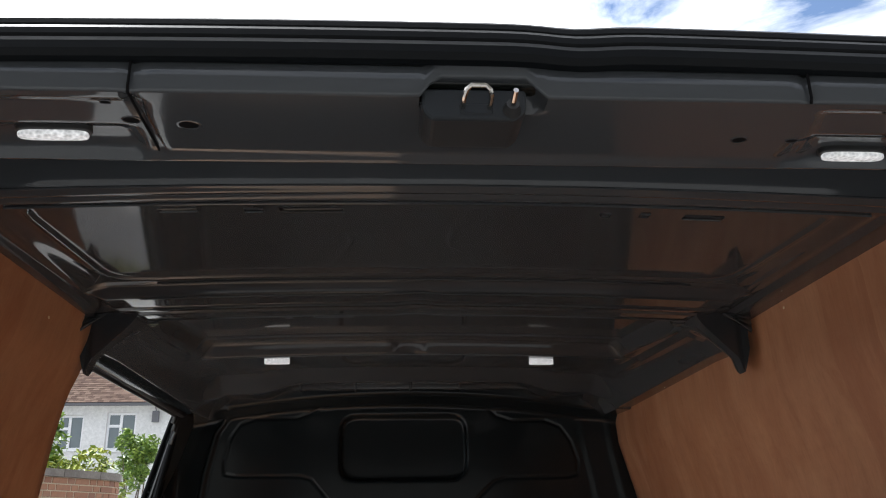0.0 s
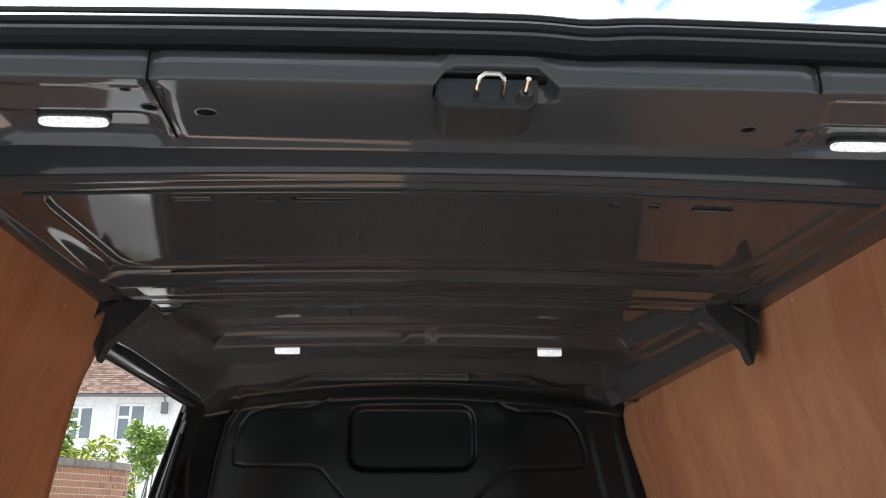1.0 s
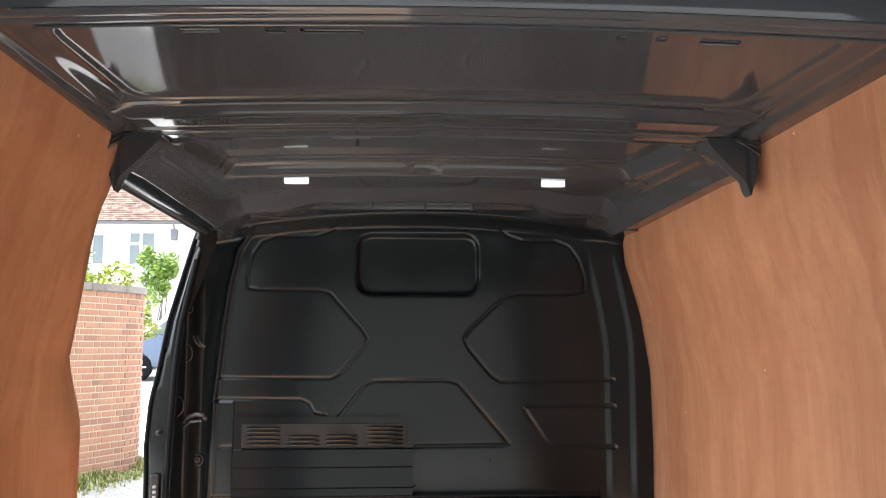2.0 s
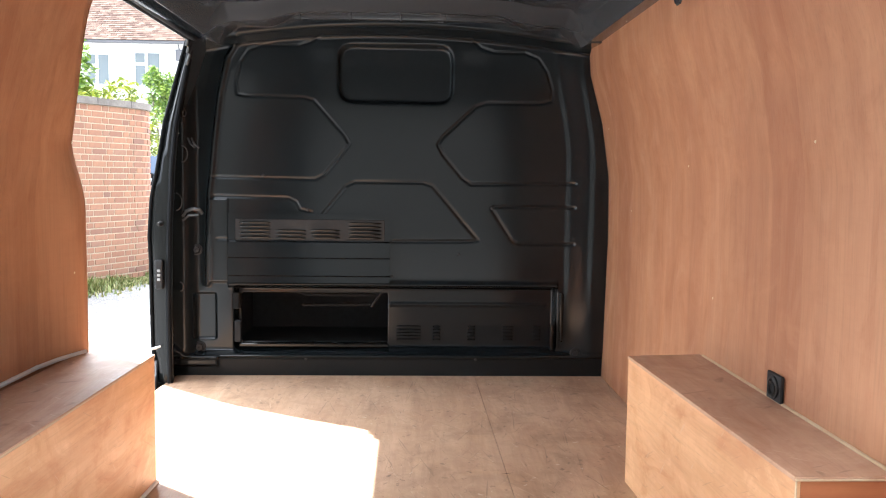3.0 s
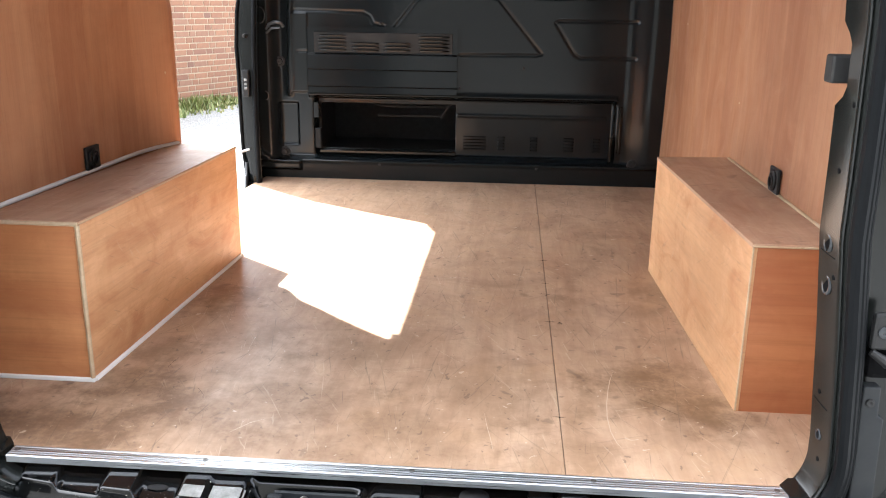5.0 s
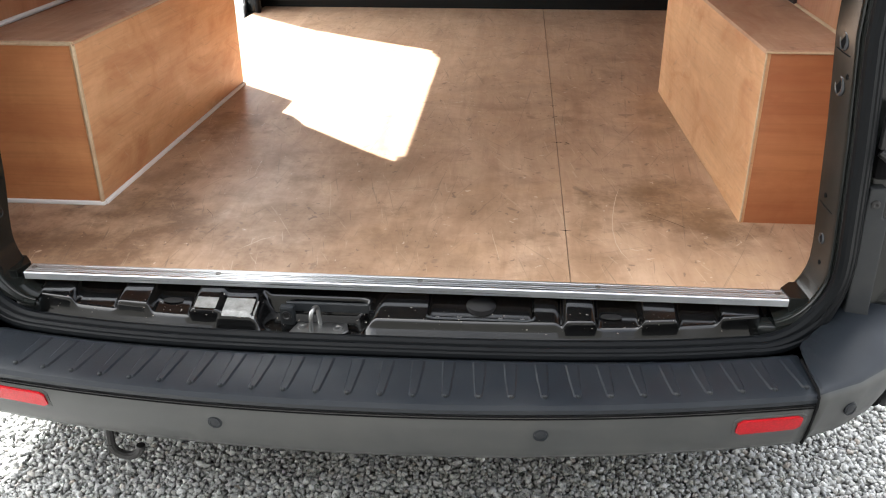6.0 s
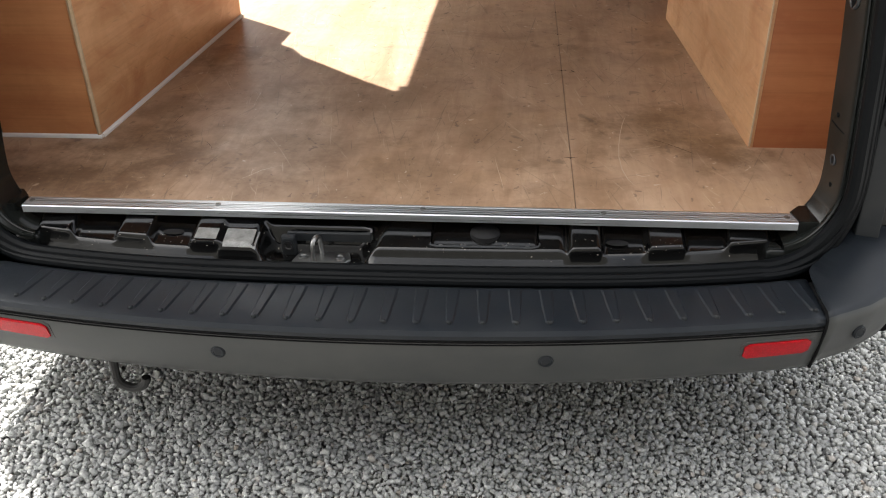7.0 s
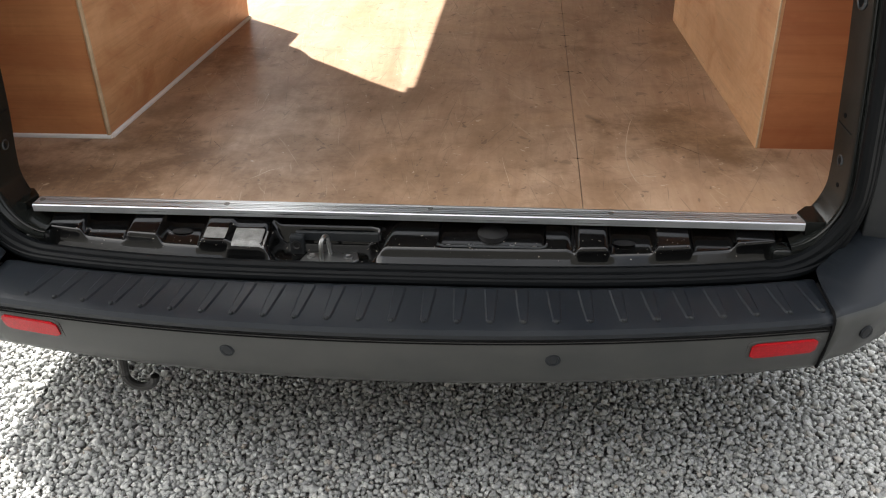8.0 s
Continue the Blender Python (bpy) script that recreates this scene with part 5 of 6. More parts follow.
def make_striker(upper):
    if upper:
        st = thing("door_striker", "bright steel loop and pin on a grey plastic block", "striker", "door strikers", (0.01, 0.0, 1.925))
        part("block", prism([(-0.040, 1.937), (0.058, 1.937), (0.058, 1.917), (0.055, 1.911), (0.047, 1.905), (-0.031, 1.905), (-0.037, 1.911), (-0.040, 1.917)], -0.020, 0.042, 0.003, "y"), SLATE_PLASTIC, st, "grey plastic latch block")
        loop = [(-0.002, -0.018, 1.917), (-0.002, -0.040, 1.919), (0.0, -0.045, 1.923), (0.004, -0.047, 1.926), (0.017, -0.047, 1.926), (0.021, -0.045, 1.923), (0.023, -0.040, 1.919), (0.023, -0.018, 1.917)]
        part("loop", tube(loop, 0.0025, 8), CHROME, st, "bright steel loop", True)
        part("plate", block(-0.006, 0.027, -0.021, -0.017, 1.910, 1.922, 0.002), SLATE_PLASTIC, st)
        part("pin", tube([(0.044, -0.018, 1.916), (0.044, -0.048, 1.921)], 0.0026, 8), CHROME, st, "bright steel pin", True)
        part("collar", tube([(0.044, -0.017, 1.916), (0.044, -0.028, 1.918)], [0.010, 0.006], 14), BLACK_PLASTIC, st, smooth=True)
        st.matrix_basis = Matrix.Translation((-0.018, -0.004, -0.008)) @ st.matrix_basis
    else:
        st = thing("door_striker", "worn steel striker loop bolted in the sill recess", "striker", "door strikers", (-0.13, -0.07, 0.50))
        part("plate", prism([(-0.185, -0.078), (-0.175, -0.040), (-0.085, -0.036), (-0.078, -0.060), (-0.095, -0.082)], 0.501, 0.506, 0.0015), STEEL, st, "worn steel plate")
        hoop = [(-0.143, -0.068, 0.505)] + [(-0.139 - 0.004 * math.cos(a), -0.055 - 0.013 * math.cos(a), 0.532 + 0.014 * math.sin(a)) for a in np.linspace(0, math.pi, 9)] + [(-0.133, -0.042, 0.505)]
        part("loop", tube(hoop, 0.0042, 10), STEEL, st, "worn steel loop", True)
        for x, y in ((-0.165, -0.055), (-0.098, -0.055)):
            part("bolt", lathe([(0.009, 0), (0.009, 0.003), (0.005, 0.003), (0.004, 0.001), (0, 0.001)], 12, Matrix.Translation((x, y, 0.506))), STEEL, st)
        st.matrix_basis = Matrix.Translation((0.010, -0.018, -0.006)) @ st.matrix_basis


def sill_edge(x):
    """Where the deck of the sill breaks into its upright face."""
    return -0.074 + 0.16 * np.abs(x) ** 3 + 0.012 * x


def sill_lip(x):
    """Where that face ends against the rubber seal."""
    return -0.102 + 0.17 * np.abs(x) ** 3 + 0.012 * x


SILL_BLOCKS = ((-0.665, -0.600, 0.96, 0.014), (-0.500, -0.446, 0.92, 0.017), (-0.355, -0.309, 0.99, 0.018), (-0.303, -0.236, 1.10, 0.013), (0.322, 0.368, 1.02, 0.017),
               (0.458, 0.512, 1.02, 0.017), (0.598, 0.662, 0.98, 0.016))


def sill_place(X, T):
    """T runs from 0 under the threshold strip over the deck's edge at 1 to the foot of the face at 1.6."""
    edge, lip = sill_edge(X), sill_lip(X)
    up = 0.0 * X
    for x0, x1, reach, height in SILL_BLOCKS:
        wide = 0.012
        side = smooth01((X - x0 + wide) / wide) * (1 - smooth01((X - x1) / wide))
        up = np.maximum(up, height * side * (1 - smooth01((T - reach) / 0.16)))
    # Broad raised deck with the screwed plate let into it.
    up = np.maximum(up, 0.008 * smooth01((X + 0.030 + 0.02 * (T - 0.5)) / 0.022) * (1 - smooth01((X - 0.300) / 0.02)) * (1 - smooth01((T - 0.94) / 0.10)))
    up = up - 0.011 * dent(X, T * 0.1, rect(0.072, 0.264, -0.02, 0.091), 0.010, 0.005)
    y = np.where(T <= 1, 0.030 + (edge - 0.030) * T, edge + (lip - edge) * (T - 1) / 0.6)
    z = 0.531 - 0.019 * np.clip(T, 0, 1) ** 1.5 - 0.036 * np.clip((T - 0.98) / 0.62, 0, 1) + up
    # The face bulges under each block.
    y = y - 0.45 * np.maximum(up - 0.009, 0) * smooth01((T - 0.6) / 0.4)
    # Recess of the lower striker.
    well = smooth01((X + 0.248) / 0.035) * (1 - smooth01((X + 0.068 - 0.012 * T) / 0.035)) * smooth01((T - 0.34) / 0.12) * (1 - smooth01((T - 1.46) / 0.12))
    floor = 0.4955 - 0.004 * T
    z = z * (1 - well) + np.minimum(z, floor) * well
    y = y - 0.012 * well * smooth01((T - 0.9) / 0.5)
    return X, y, z


def make_sill():
    """The pressed black sill with its blocks, pockets and recess."""
    sill = sheet("sill", steps(-0.735, 0.735, 0.0042), steps(0.0, 1.6, 0.032), sill_place, PAINT_SILL, van, "scuffed black pressed sill under the rear doors", solid=0.003, flip=True, angle=50)
    for x in (-0.405, 0.402):
        part("plug", lathe([(0.020, 0), (0.019, 0.003), (0.013, 0.004), (0, 0.003)], 18, Matrix.Translation((x, -0.034, 0.5215)) @ Matrix.Diagonal((1.0, 0.45, 0.6, 1))), BLACK_PLASTIC, sill, "oval black plug", True)
    part("knob", lathe([(0.028, 0), (0.027, 0.009), (0.020, 0.012), (0, 0.012)], 24, Matrix.Translation((0.168, -0.012, 0.517))), BLACK_PLASTIC, sill, "round black cap", True)
    # Paler paint on this rim puts its highlight into the colour.
    rim = [(0.070, 0.010), (0.070, -0.050), (0.074, -0.059), (0.084, -0.063), (0.252, -0.061), (0.262, -0.057), (0.266, -0.048), (0.266, 0.010)]
    part("plate_rim_glint", tube([(x, y, 0.5230 + 0.0006 * (y > -0.05)) for x, y in rim], 0.0022, 6), PAINT, sill, "rounded rim of the screwed plate, pale for its highlight", True)
    for x, y in ((0.090, -0.050), (0.130, -0.043), (0.204, -0.041), (0.244, -0.048)):
        part("screw", lathe([(0.0058, 0), (0.0054, 0.002), (0.003, 0.0025), (0, 0.001)], 10, Matrix.Translation((x, y, 0.5145))), STEEL, sill)
    part("buffer", block(-0.199, -0.172, -0.056, -0.040, 0.490, 0.529, 0.004, 2), SLATE_PLASTIC, sill, "square grey buffer block")
    part("buffer_face", lathe([(0.0095, 0), (0.0095, 0.003), (0.0065, 0.003), (0.005, 0.001), (0, 0.001)], 14, Matrix.Translation((-0.1855, -0.056, 0.512)) @ Matrix.Rotation(radians(90), 4, "X")), BLACK_PLASTIC, sill, "round black screw recess")
    scuffed = rough_stone("scuffed_paint", (0.16, 0.16, 0.155), (0.36, 0.36, 0.35), 60, 0.2, 0.40)
    for x0, x1, t0, t1 in ((-0.2995, -0.2395, 0.66, 1.08), (-0.352, -0.312, 0.72, 0.96)):
        bm = bmesh.new()
        rows = []
        for t in np.linspace(t0, t1, 8):
            rows.append([bm.verts.new(Vector(float(v) for v in sill_place(np.array(x), np.array(t))) + Vector((0, 0, 0.0008))) for x in np.linspace(x0, x1, 8)])
        for r, q in zip(rows, rows[1:]):
            for k in range(7):
                bm.faces.new((r[k], q[k], q[k + 1], r[k + 1]))
        bmesh.ops.recalc_face_normals(bm, faces=bm.faces)
        part("scuffed_patch", bm, scuffed, sill, "paint scuffed pale on a block", solid=0.0006)
    part("ledge_strip", block(-0.190, -0.036, -0.040, -0.033, 0.512, 0.531, 0.002), SLATE_PLASTIC, sill, "blue-grey strip")
    for s in (-1, 1):
        part("end_cap", block(min(s * 0.655, s * 0.705), max(s * 0.655, s * 0.705), -0.046 if s > 0 else -0.060, -0.006, 0.488, 0.522, 0.009, 3), PAINT_PILLAR, sill, "black end cap", True)


def make_crumbs():
    """Pale crumbs of plaster and wood left in the sill."""
    rng = np.random.default_rng(11)
    tree = bpy.data.objects["sill"]
    co = np.array([v.co[:] for v in tree.data.vertices])
    bm = bmesh.new()
    for _ in range(700):
        p = co[rng.integers(len(co))]
        if p[1] < sill_edge(p[0]) - 0.006 or p[1] > -0.03 or p[2] < 0.487:
            continue
        r0 = 0.00050 * math.exp(rng.normal(0, 0.45))
        m = Matrix.Translation((p[0], p[1], p[2] + 0.0004)) @ Matrix.Rotation(rng.uniform(0, 6.28), 4, "Z") @ Matrix.Diagonal((r0 * rng.uniform(0.8, 4.0), r0, r0 * 0.5, 1))
        bmesh.ops.create_icosphere(bm, subdivisions=1, radius=1.0, matrix=m)
    ob = part("crumbs", bm, rough_stone("crumb", (0.34, 0.30, 0.25), (0.55, 0.50, 0.44), 300))
    ob["kind"] = "stuff"
    tagged(ob, "pale crumbs of wood and plaster on the black sill", "crumbs", kind="stuff")


def make_strip():
    st = thing("threshold_strip", "ribbed bright aluminium strip along the floor edge", "trim", at=(0, 0.02, FLOOR))
    prof = [(-0.0165, 0.5465), (-0.0165, 0.5590), (-0.0150, 0.5606)]
    for k in range(4):
        y = -0.0130 + 0.0066 * k
        prof += [(y, 0.5611), (y + 0.0038, 0.5611), (y + 0.0044, 0.5600), (y + 0.0062, 0.5600)]
    prof += [(0.0150, 0.5611), (0.0190, 0.5608), (0.0195, 0.5601), (0.0195, 0.5595), (-0.0140, 0.5590), (-0.0140, 0.5465)]
    strip = part("strip", prism(prof, -0.698, 0.710, axis="x"), ALU, st)
    for x in (-0.687, -0.327, 0.054, 0.378, 0.695):
        part("screw", lathe([(0.0055, 0), (0.005, 0.0016), (0.002, 0.0018), (0.0015, 0.0006), (0, 0.0006)], 10, Matrix.Translation((x, 0.004, 0.5608))), STEEL, strip)


make_rear_frame()
make_header()
make_sill()
make_crumbs()
make_strip()
make_striker(True)
make_striker(False)


def make_lamp(x, y, z, half, label, group, thick=0.006):
    la = thing("ceiling_lamp", label, "lamp", group, (x, y, z))
    pts = [(x + half * math.copysign(abs(math.cos(a)) ** 0.45, math.cos(a)), y + (0.0082 if thick < 0.01 else 0.0095) * math.copysign(abs(math.sin(a)) ** 0.75, math.sin(a))) for a in np.linspace(0, 2 * math.pi, 33)[:-1]]
    rim = [(x + (p[0] - x) * 1.08, y + (p[1] - y) * 1.2) for p in pts]
    part("housing", prism(rim, z - 0.003, z + 0.012, 0.001), BLACK_PLASTIC, la, "thin dark rim")
    part("lens", prism(pts, z - 0.0032 - thick, z - 0.0032, 0.002), LAMP, la, "lit clear lens", True)


make_lamp(-0.421, 0.063, 1.9235, 0.0345, "lit oval lamp in the header over the rear doors", "header lamps")
make_lamp(0.415, 0.088, 1.9235, 0.0345, "lit oval lamp in the header over the rear doors", "header lamps")
make_lamp(-0.411, 1.786, 2.037, 0.037, "lit oval lamp on the roof bow by the bulkhead", "front lamps", 0.018)
make_lamp(0.379, 1.804, 2.037, 0.037, "lit oval lamp on the roof bow by the bulkhead", "front lamps", 0.018)

# ---- rear bumper ----


def bumper_y(x):
    return -0.281 + 0.137 * abs(x) ** 2.1 + 0.012 * x


def tuck(x, z):
    """How far the bumper skin leans in below the step."""
    return (0.013 + 0.010 * min(1.0, abs(x) / 0.72) ** 2) * (max(0.0, 0.474 - z) / 0.09) ** 1.4


def make_bumper():
    bu = thing("rear_bumper", "grey rear bumper with a dark ribbed step", "bumper", at=(0, -0.15, 0.42))
    # Step pad.
    n = 60

    def pad_row(x):
        yb = -0.146 + 0.145 * abs(x) ** 3 + 0.012 * x
        yf = bumper_y(x)
        rows = [(yb + 0.02, 0.478), (yb, 0.490), (yb - 0.010, 0.4935), (yf + 0.016, 0.4950), (yf + 0.004, 0.4925), (yf - 0.001, 0.486), (yf - 0.0005, 0.478), (yf + 0.004, 0.4765)]
        return rows

    def swept(x0, x1, prof, name, mat, label, smooth=True):
        bm = bmesh.new()
        rows = []
        for x in np.linspace(x0, x1, n):
            rows.append([bm.verts.new((x, y, z)) for y, z in prof(x)])
        for r, s in zip(rows, rows[1:]):
            for k in range(len(r) - 1):
                bm.faces.new((r[k], s[k], s[k + 1], r[k + 1]))
        bmesh.ops.recalc_face_normals(bm, faces=bm.faces)
        return part(name, bm, mat, bu, label, smooth, solid=0.003, angle=40)

    pad = swept(-0.716, 0.716, pad_row, "step_pad", STEP, "dark textured plastic step")
    # Raised ribs across the step.
    count = 26
    for k in range(count):
        x = -0.606 + 1.296 * k / (count - 1)
        yf, yb = bumper_y(x) + 0.018, -0.158 + 0.145 * abs(x) ** 3 + 0.012 * x
        lean = 0.06 * x
        bm = bmesh.new()
        z0 = 0.4935
        low, high = [], []
        outline = [(-0.012, yb), (0.012, yb), (0.0095, (yf + yb) / 2), (0.0065, yf + 0.006), (0.0, yf), (-0.0065, yf + 0.006), (-0.0095, (yf + yb) / 2)]
        for dx, y in outline:
            t = (yb - y) / max(1e-6, yb - yf)
            low.append(bm.verts.new((x + dx * 1.25 + lean * t * 0.3, y - (0.002 if t > 0.9 else 0), z0 - 0.001 + 0.001 * t)))
            high.append(bm.verts.new((x + dx * 0.72 + lean * t * 0.3, y + (0.003 if t > 0.9 else 0), z0 + 0.0014 + 0.0026 * t)))
        bm.faces.new(high)
        for i in range(len(low)):
            j = (i + 1) % len(low)
            bm.faces.new((low[i], low[j], high[j], high[i]))
        bmesh.ops.recalc_face_normals(bm, faces=bm.faces)
        rib = part("rib", bm, STEP, pad)
        part("stud", lathe([(0.0042, -0.002), (0.0038, 0.0014), (0.0020, 0.0026), (0, 0.0028)], 8, Matrix.Translation((x + lean * 0.3, yf + 0.004, z0 + 0.0042))), SLATE_PLASTIC, rib)

    def skin(x):
        yf = bumper_y(x)
        return [(yf + 0.006, 0.4755), (yf + 0.001, 0.474)] + [(yf + tuck(x, z), z) for z in (0.468, 0.44, 0.41, 0.386)] + [(yf + tuck(x, 0.386) + 0.007, 0.374), (yf + tuck(x, 0.386) + 0.024, 0.366), (yf + 0.10, 0.360)]

    swept(-0.716, 0.716, skin, "fascia", FASCIA, "satin grey painted bumper skin")
    for z in (0.4685, 0.4735):
        groove = [(float(x), bumper_y(float(x)) + tuck(float(x), z) - 0.0002, z) for x in np.linspace(-0.714, 0.714, 60)]
        part("groove", tube(groove, 0.0013, 6), DARK, bu, "thin dark shut line under the step", True)
    # Corner pieces that run round to the sides.
    for s in (-1, 1):
        bm = bmesh.new()
        rows = []
        k = 0.012 * s
        path = [(0.7195, bumper_y(s * 0.7195)), (0.80, -0.174 + k), (0.87, -0.118 + k), (0.94, -0.035 + k), (0.975, 0.07), (0.988, 0.18), (0.990, 0.34)]
        dense = [((1 - t) * a[0] + t * b[0], (1 - t) * a[1] + t * b[1]) for a, b in zip(path, path[1:]) for t in np.linspace(0, 1, 5)[:-1]] + [path[-1]]
        for i, (x, y) in enumerate(dense):
            a, b = dense[max(0, i - 1)], dense[min(len(dense) - 1, i + 1)]
            d = math.dist(a, b)
            nx, ny = (b[1] - a[1]) / d, -(b[0] - a[0]) / d
            up = float(smooth01(np.array((x - 0.74) / 0.2)))
            sec = [(-0.115, 0.505 + 0.05 * up), (-0.055, 0.500 + 0.035 * up), (-0.016, 0.496 + 0.010 * up), (-0.004, 0.490), (0.0, 0.476), (-tuck(0.72, 0.44), 0.44), (-tuck(0.72, 0.41), 0.41), (-tuck(0.72, 0.386), 0.386), (-0.058, 0.370), (-0.11, 0.362)]
            rows.append([bm.verts.new((s * max(0.7195, x + nx * o), y + ny * o, z)) for o, z in sec])
        for r, q in zip(rows, rows[1:]):
            for k in range(len(r) - 1):
                f = bm.faces.new((r[k], q[k], q[k + 1], r[k + 1]))
                f.material_index = 1 if k < 3 else 0
        bmesh.ops.recalc_face_normals(bm, faces=bm.faces)
        cor = part("corner_piece", bm, FASCIA, bu, "grey wrap-round bumper corner with a dark top", True, solid=0.003, angle=50)
        cor.data.materials.append(STEP)
        # Out-of-view strip, added on one side only to cast the gravel's shadow edge.
        if s < 0:
            part("shadow_strip", block(-0.972, -0.958, -0.02, 0.36, 0.20, 0.40, 0.004), BLACK_PLASTIC, bu, "unseen strip added to set the shadow edge on the gravel")
        y = bumper_y(s * 0.718)
        part("gap", tube([(s * 0.718, y + 0.10, 0.494), (s * 0.718, y + 0.012, 0.4955), (s * 0.718, y + 0.001, 0.488), (s * 0.718, y, 0.47), (s * 0.718, y + tuck(0.718, 0.41), 0.41), (s * 0.718, y + tuck(0.718, 0.386) + 0.004, 0.376)], 0.003, 6), DARK, cor, "dark panel gap")
        # Reflector.
        for grow, lift, mat, name, label in ((0.006, 0.0010, FASCIA, "reflector_seat", "moulded surround"), (0.0, 0.0035, REFLECTOR, "reflector", "red rear reflector")):
            bm = bmesh.new()
            rows = []
            for t in np.linspace(0, 1, 14):
                x = (0.592 if s > 0 else 0.562) - grow + (0.108 + 2 * grow) * t
                end = 0.006 * (max(0.0, 1 - t / 0.08) ** 2 + max(0.0, (t - 0.92) / 0.08) ** 2)
                y = bumper_y(s * x)
                rise = 0.005 if s < 0 else 0.0
                zt, zb = 0.453 + rise + 0.002 * t + grow - end, 0.419 + rise + 0.003 * t - grow + end
                a, b = y + tuck(x, zb), y + tuck(x, zt)
                rows.append([bm.verts.new((s * x, yy, zz)) for yy, zz in ((a + 0.012, zb), (a + 0.001 - lift, zb), (a - lift, zb + 0.003), (b - lift, zt - 0.003), (b + 0.001 - lift, zt), (b + 0.012, zt))])
            for a, b in zip(rows, rows[1:]):
                for k in range(6):
                    bm.faces.new((a[k], a[(k + 1) % 6], b[(k + 1) % 6], b[k]))
            bm.faces.new(rows[0]), bm.faces.new(rows[-1][::-1])
            bmesh.ops.recalc_face_normals(bm, faces=bm.faces)
            part(name, bm, mat, bu, label)
    # Parking sensors.
    for x, z in ((-0.259, 0.434), (0.276, 0.434), (-0.790, 0.440), (0.790, 0.440)):
        if abs(x) < 0.7:
            y, ang = bumper_y(x) + tuck(x, z) - 0.0005, math.atan(0.33 * abs(x) ** 1.1) * (1 if x > 0 else -1)
        else:
            y, ang = -0.176 + 0.012 * math.copysign(1, x), math.copysign(0.44, x)
        m = Matrix.Translation((x, y, z)) @ Matrix.Rotation(ang, 4, "Z") @ Matrix.Rotation(radians(90), 4, "X")
        sensor = part("parking_sensor", lathe([(0.0118, -0.004), (0.0118, 0.001), (0.0105, 0.002), (0.0092, -0.0005), (0.0078, -0.0005), (0.0072, 0.0018), (0.005, 0.0024), (0, 0.0024)], 24, m), SLATE_PLASTIC, bu, "round grey parking sensor", True)
        part("ring", lathe([(0.0128, -0.002), (0.0126, 0.0006), (0.0116, 0.0012), (0.0112, -0.002)], 24, m), STEP, sensor, "thin dark ring", True)
        part("ring", lathe([(0.0100, -0.002), (0.0098, 0.0022), (0.0074, 0.0026), (0.0070, -0.002)], 24, m), STEP, sensor, smooth=True)
    part("under_tray", prism([(-0.95, 0.05), (-0.95, 0.6), (0.95, 0.6), (0.95, 0.05), (0.6, -0.15), (0, -0.19), (-0.6, -0.15)], 0.37, 0.40), DARK, bu, "dark underside")


def make_tow_eye():
    te = thing("towing_eye", "black steel towing eye hanging under the bumper", "towing eye", at=(-0.55, -0.05, 0.28))
    ring = [(-0.522 + 0.030 * math.cos(a), -0.10, 0.243 + 0.028 * math.sin(a)) for a in np.linspace(0.35 - 3.49, 0.0, 16)]
    part("ring", tube(ring, 0.0085, 10), BLACK_PLASTIC, te, "black curved hook", True)
    part("stem", tube([ring[0], (-0.555, -0.085, 0.33), (-0.555, -0.04, 0.39)], 0.0085, 10), BLACK_PLASTIC, te, smooth=True)
    te.matrix_basis = Matrix.Translation((0.010, -0.016, 0)) @ te.matrix_basis


make_bumper()
make_tow_eye()

# ---- outside: garden wall, house, car, plants ----


def leaf_cloud(n, rng, centre, radius, size):
    """Many small bent leaves scattered over an uneven crown; gives vertices and faces."""
    verts, faces = [], []
    lumps = [(Vector(centre) + Vector((rng.uniform(-1, 1) * radius[0] * 0.75, rng.uniform(-1, 1) * radius[1] * 0.75, rng.uniform(-0.9, 0.9) * radius[2] * 0.8)), rng.uniform(0.25, 0.5)) for _ in range(16)]
    for _ in range(n):
        c, k = rng.choice(lumps)
        d = Vector((rng.gauss(0, 1), rng.gauss(0, 1), rng.gauss(0, 1))).normalized() * rng.uniform(0.55, 1.08) * k
        p = c + Vector((d.x * radius[0], d.y * radius[1], d.z * radius[2]))
        r = Euler((rng.uniform(-1.1, 1.1), rng.uniform(-1.1, 1.1), rng.uniform(0, 6.3))).to_matrix()
        s = size * rng.uniform(0.6, 1.35)
        i = len(verts)
        for q in ((0, -1, 0), (0.38, -0.1, 0.12), (0, 1, -0.1), (-0.38, -0.1, 0.12)):
            verts.append(tuple(p + r @ (Vector(q) * s)))
        faces += [(i, i + 1, i + 2), (i, i + 2, i + 3)]
    return verts, faces


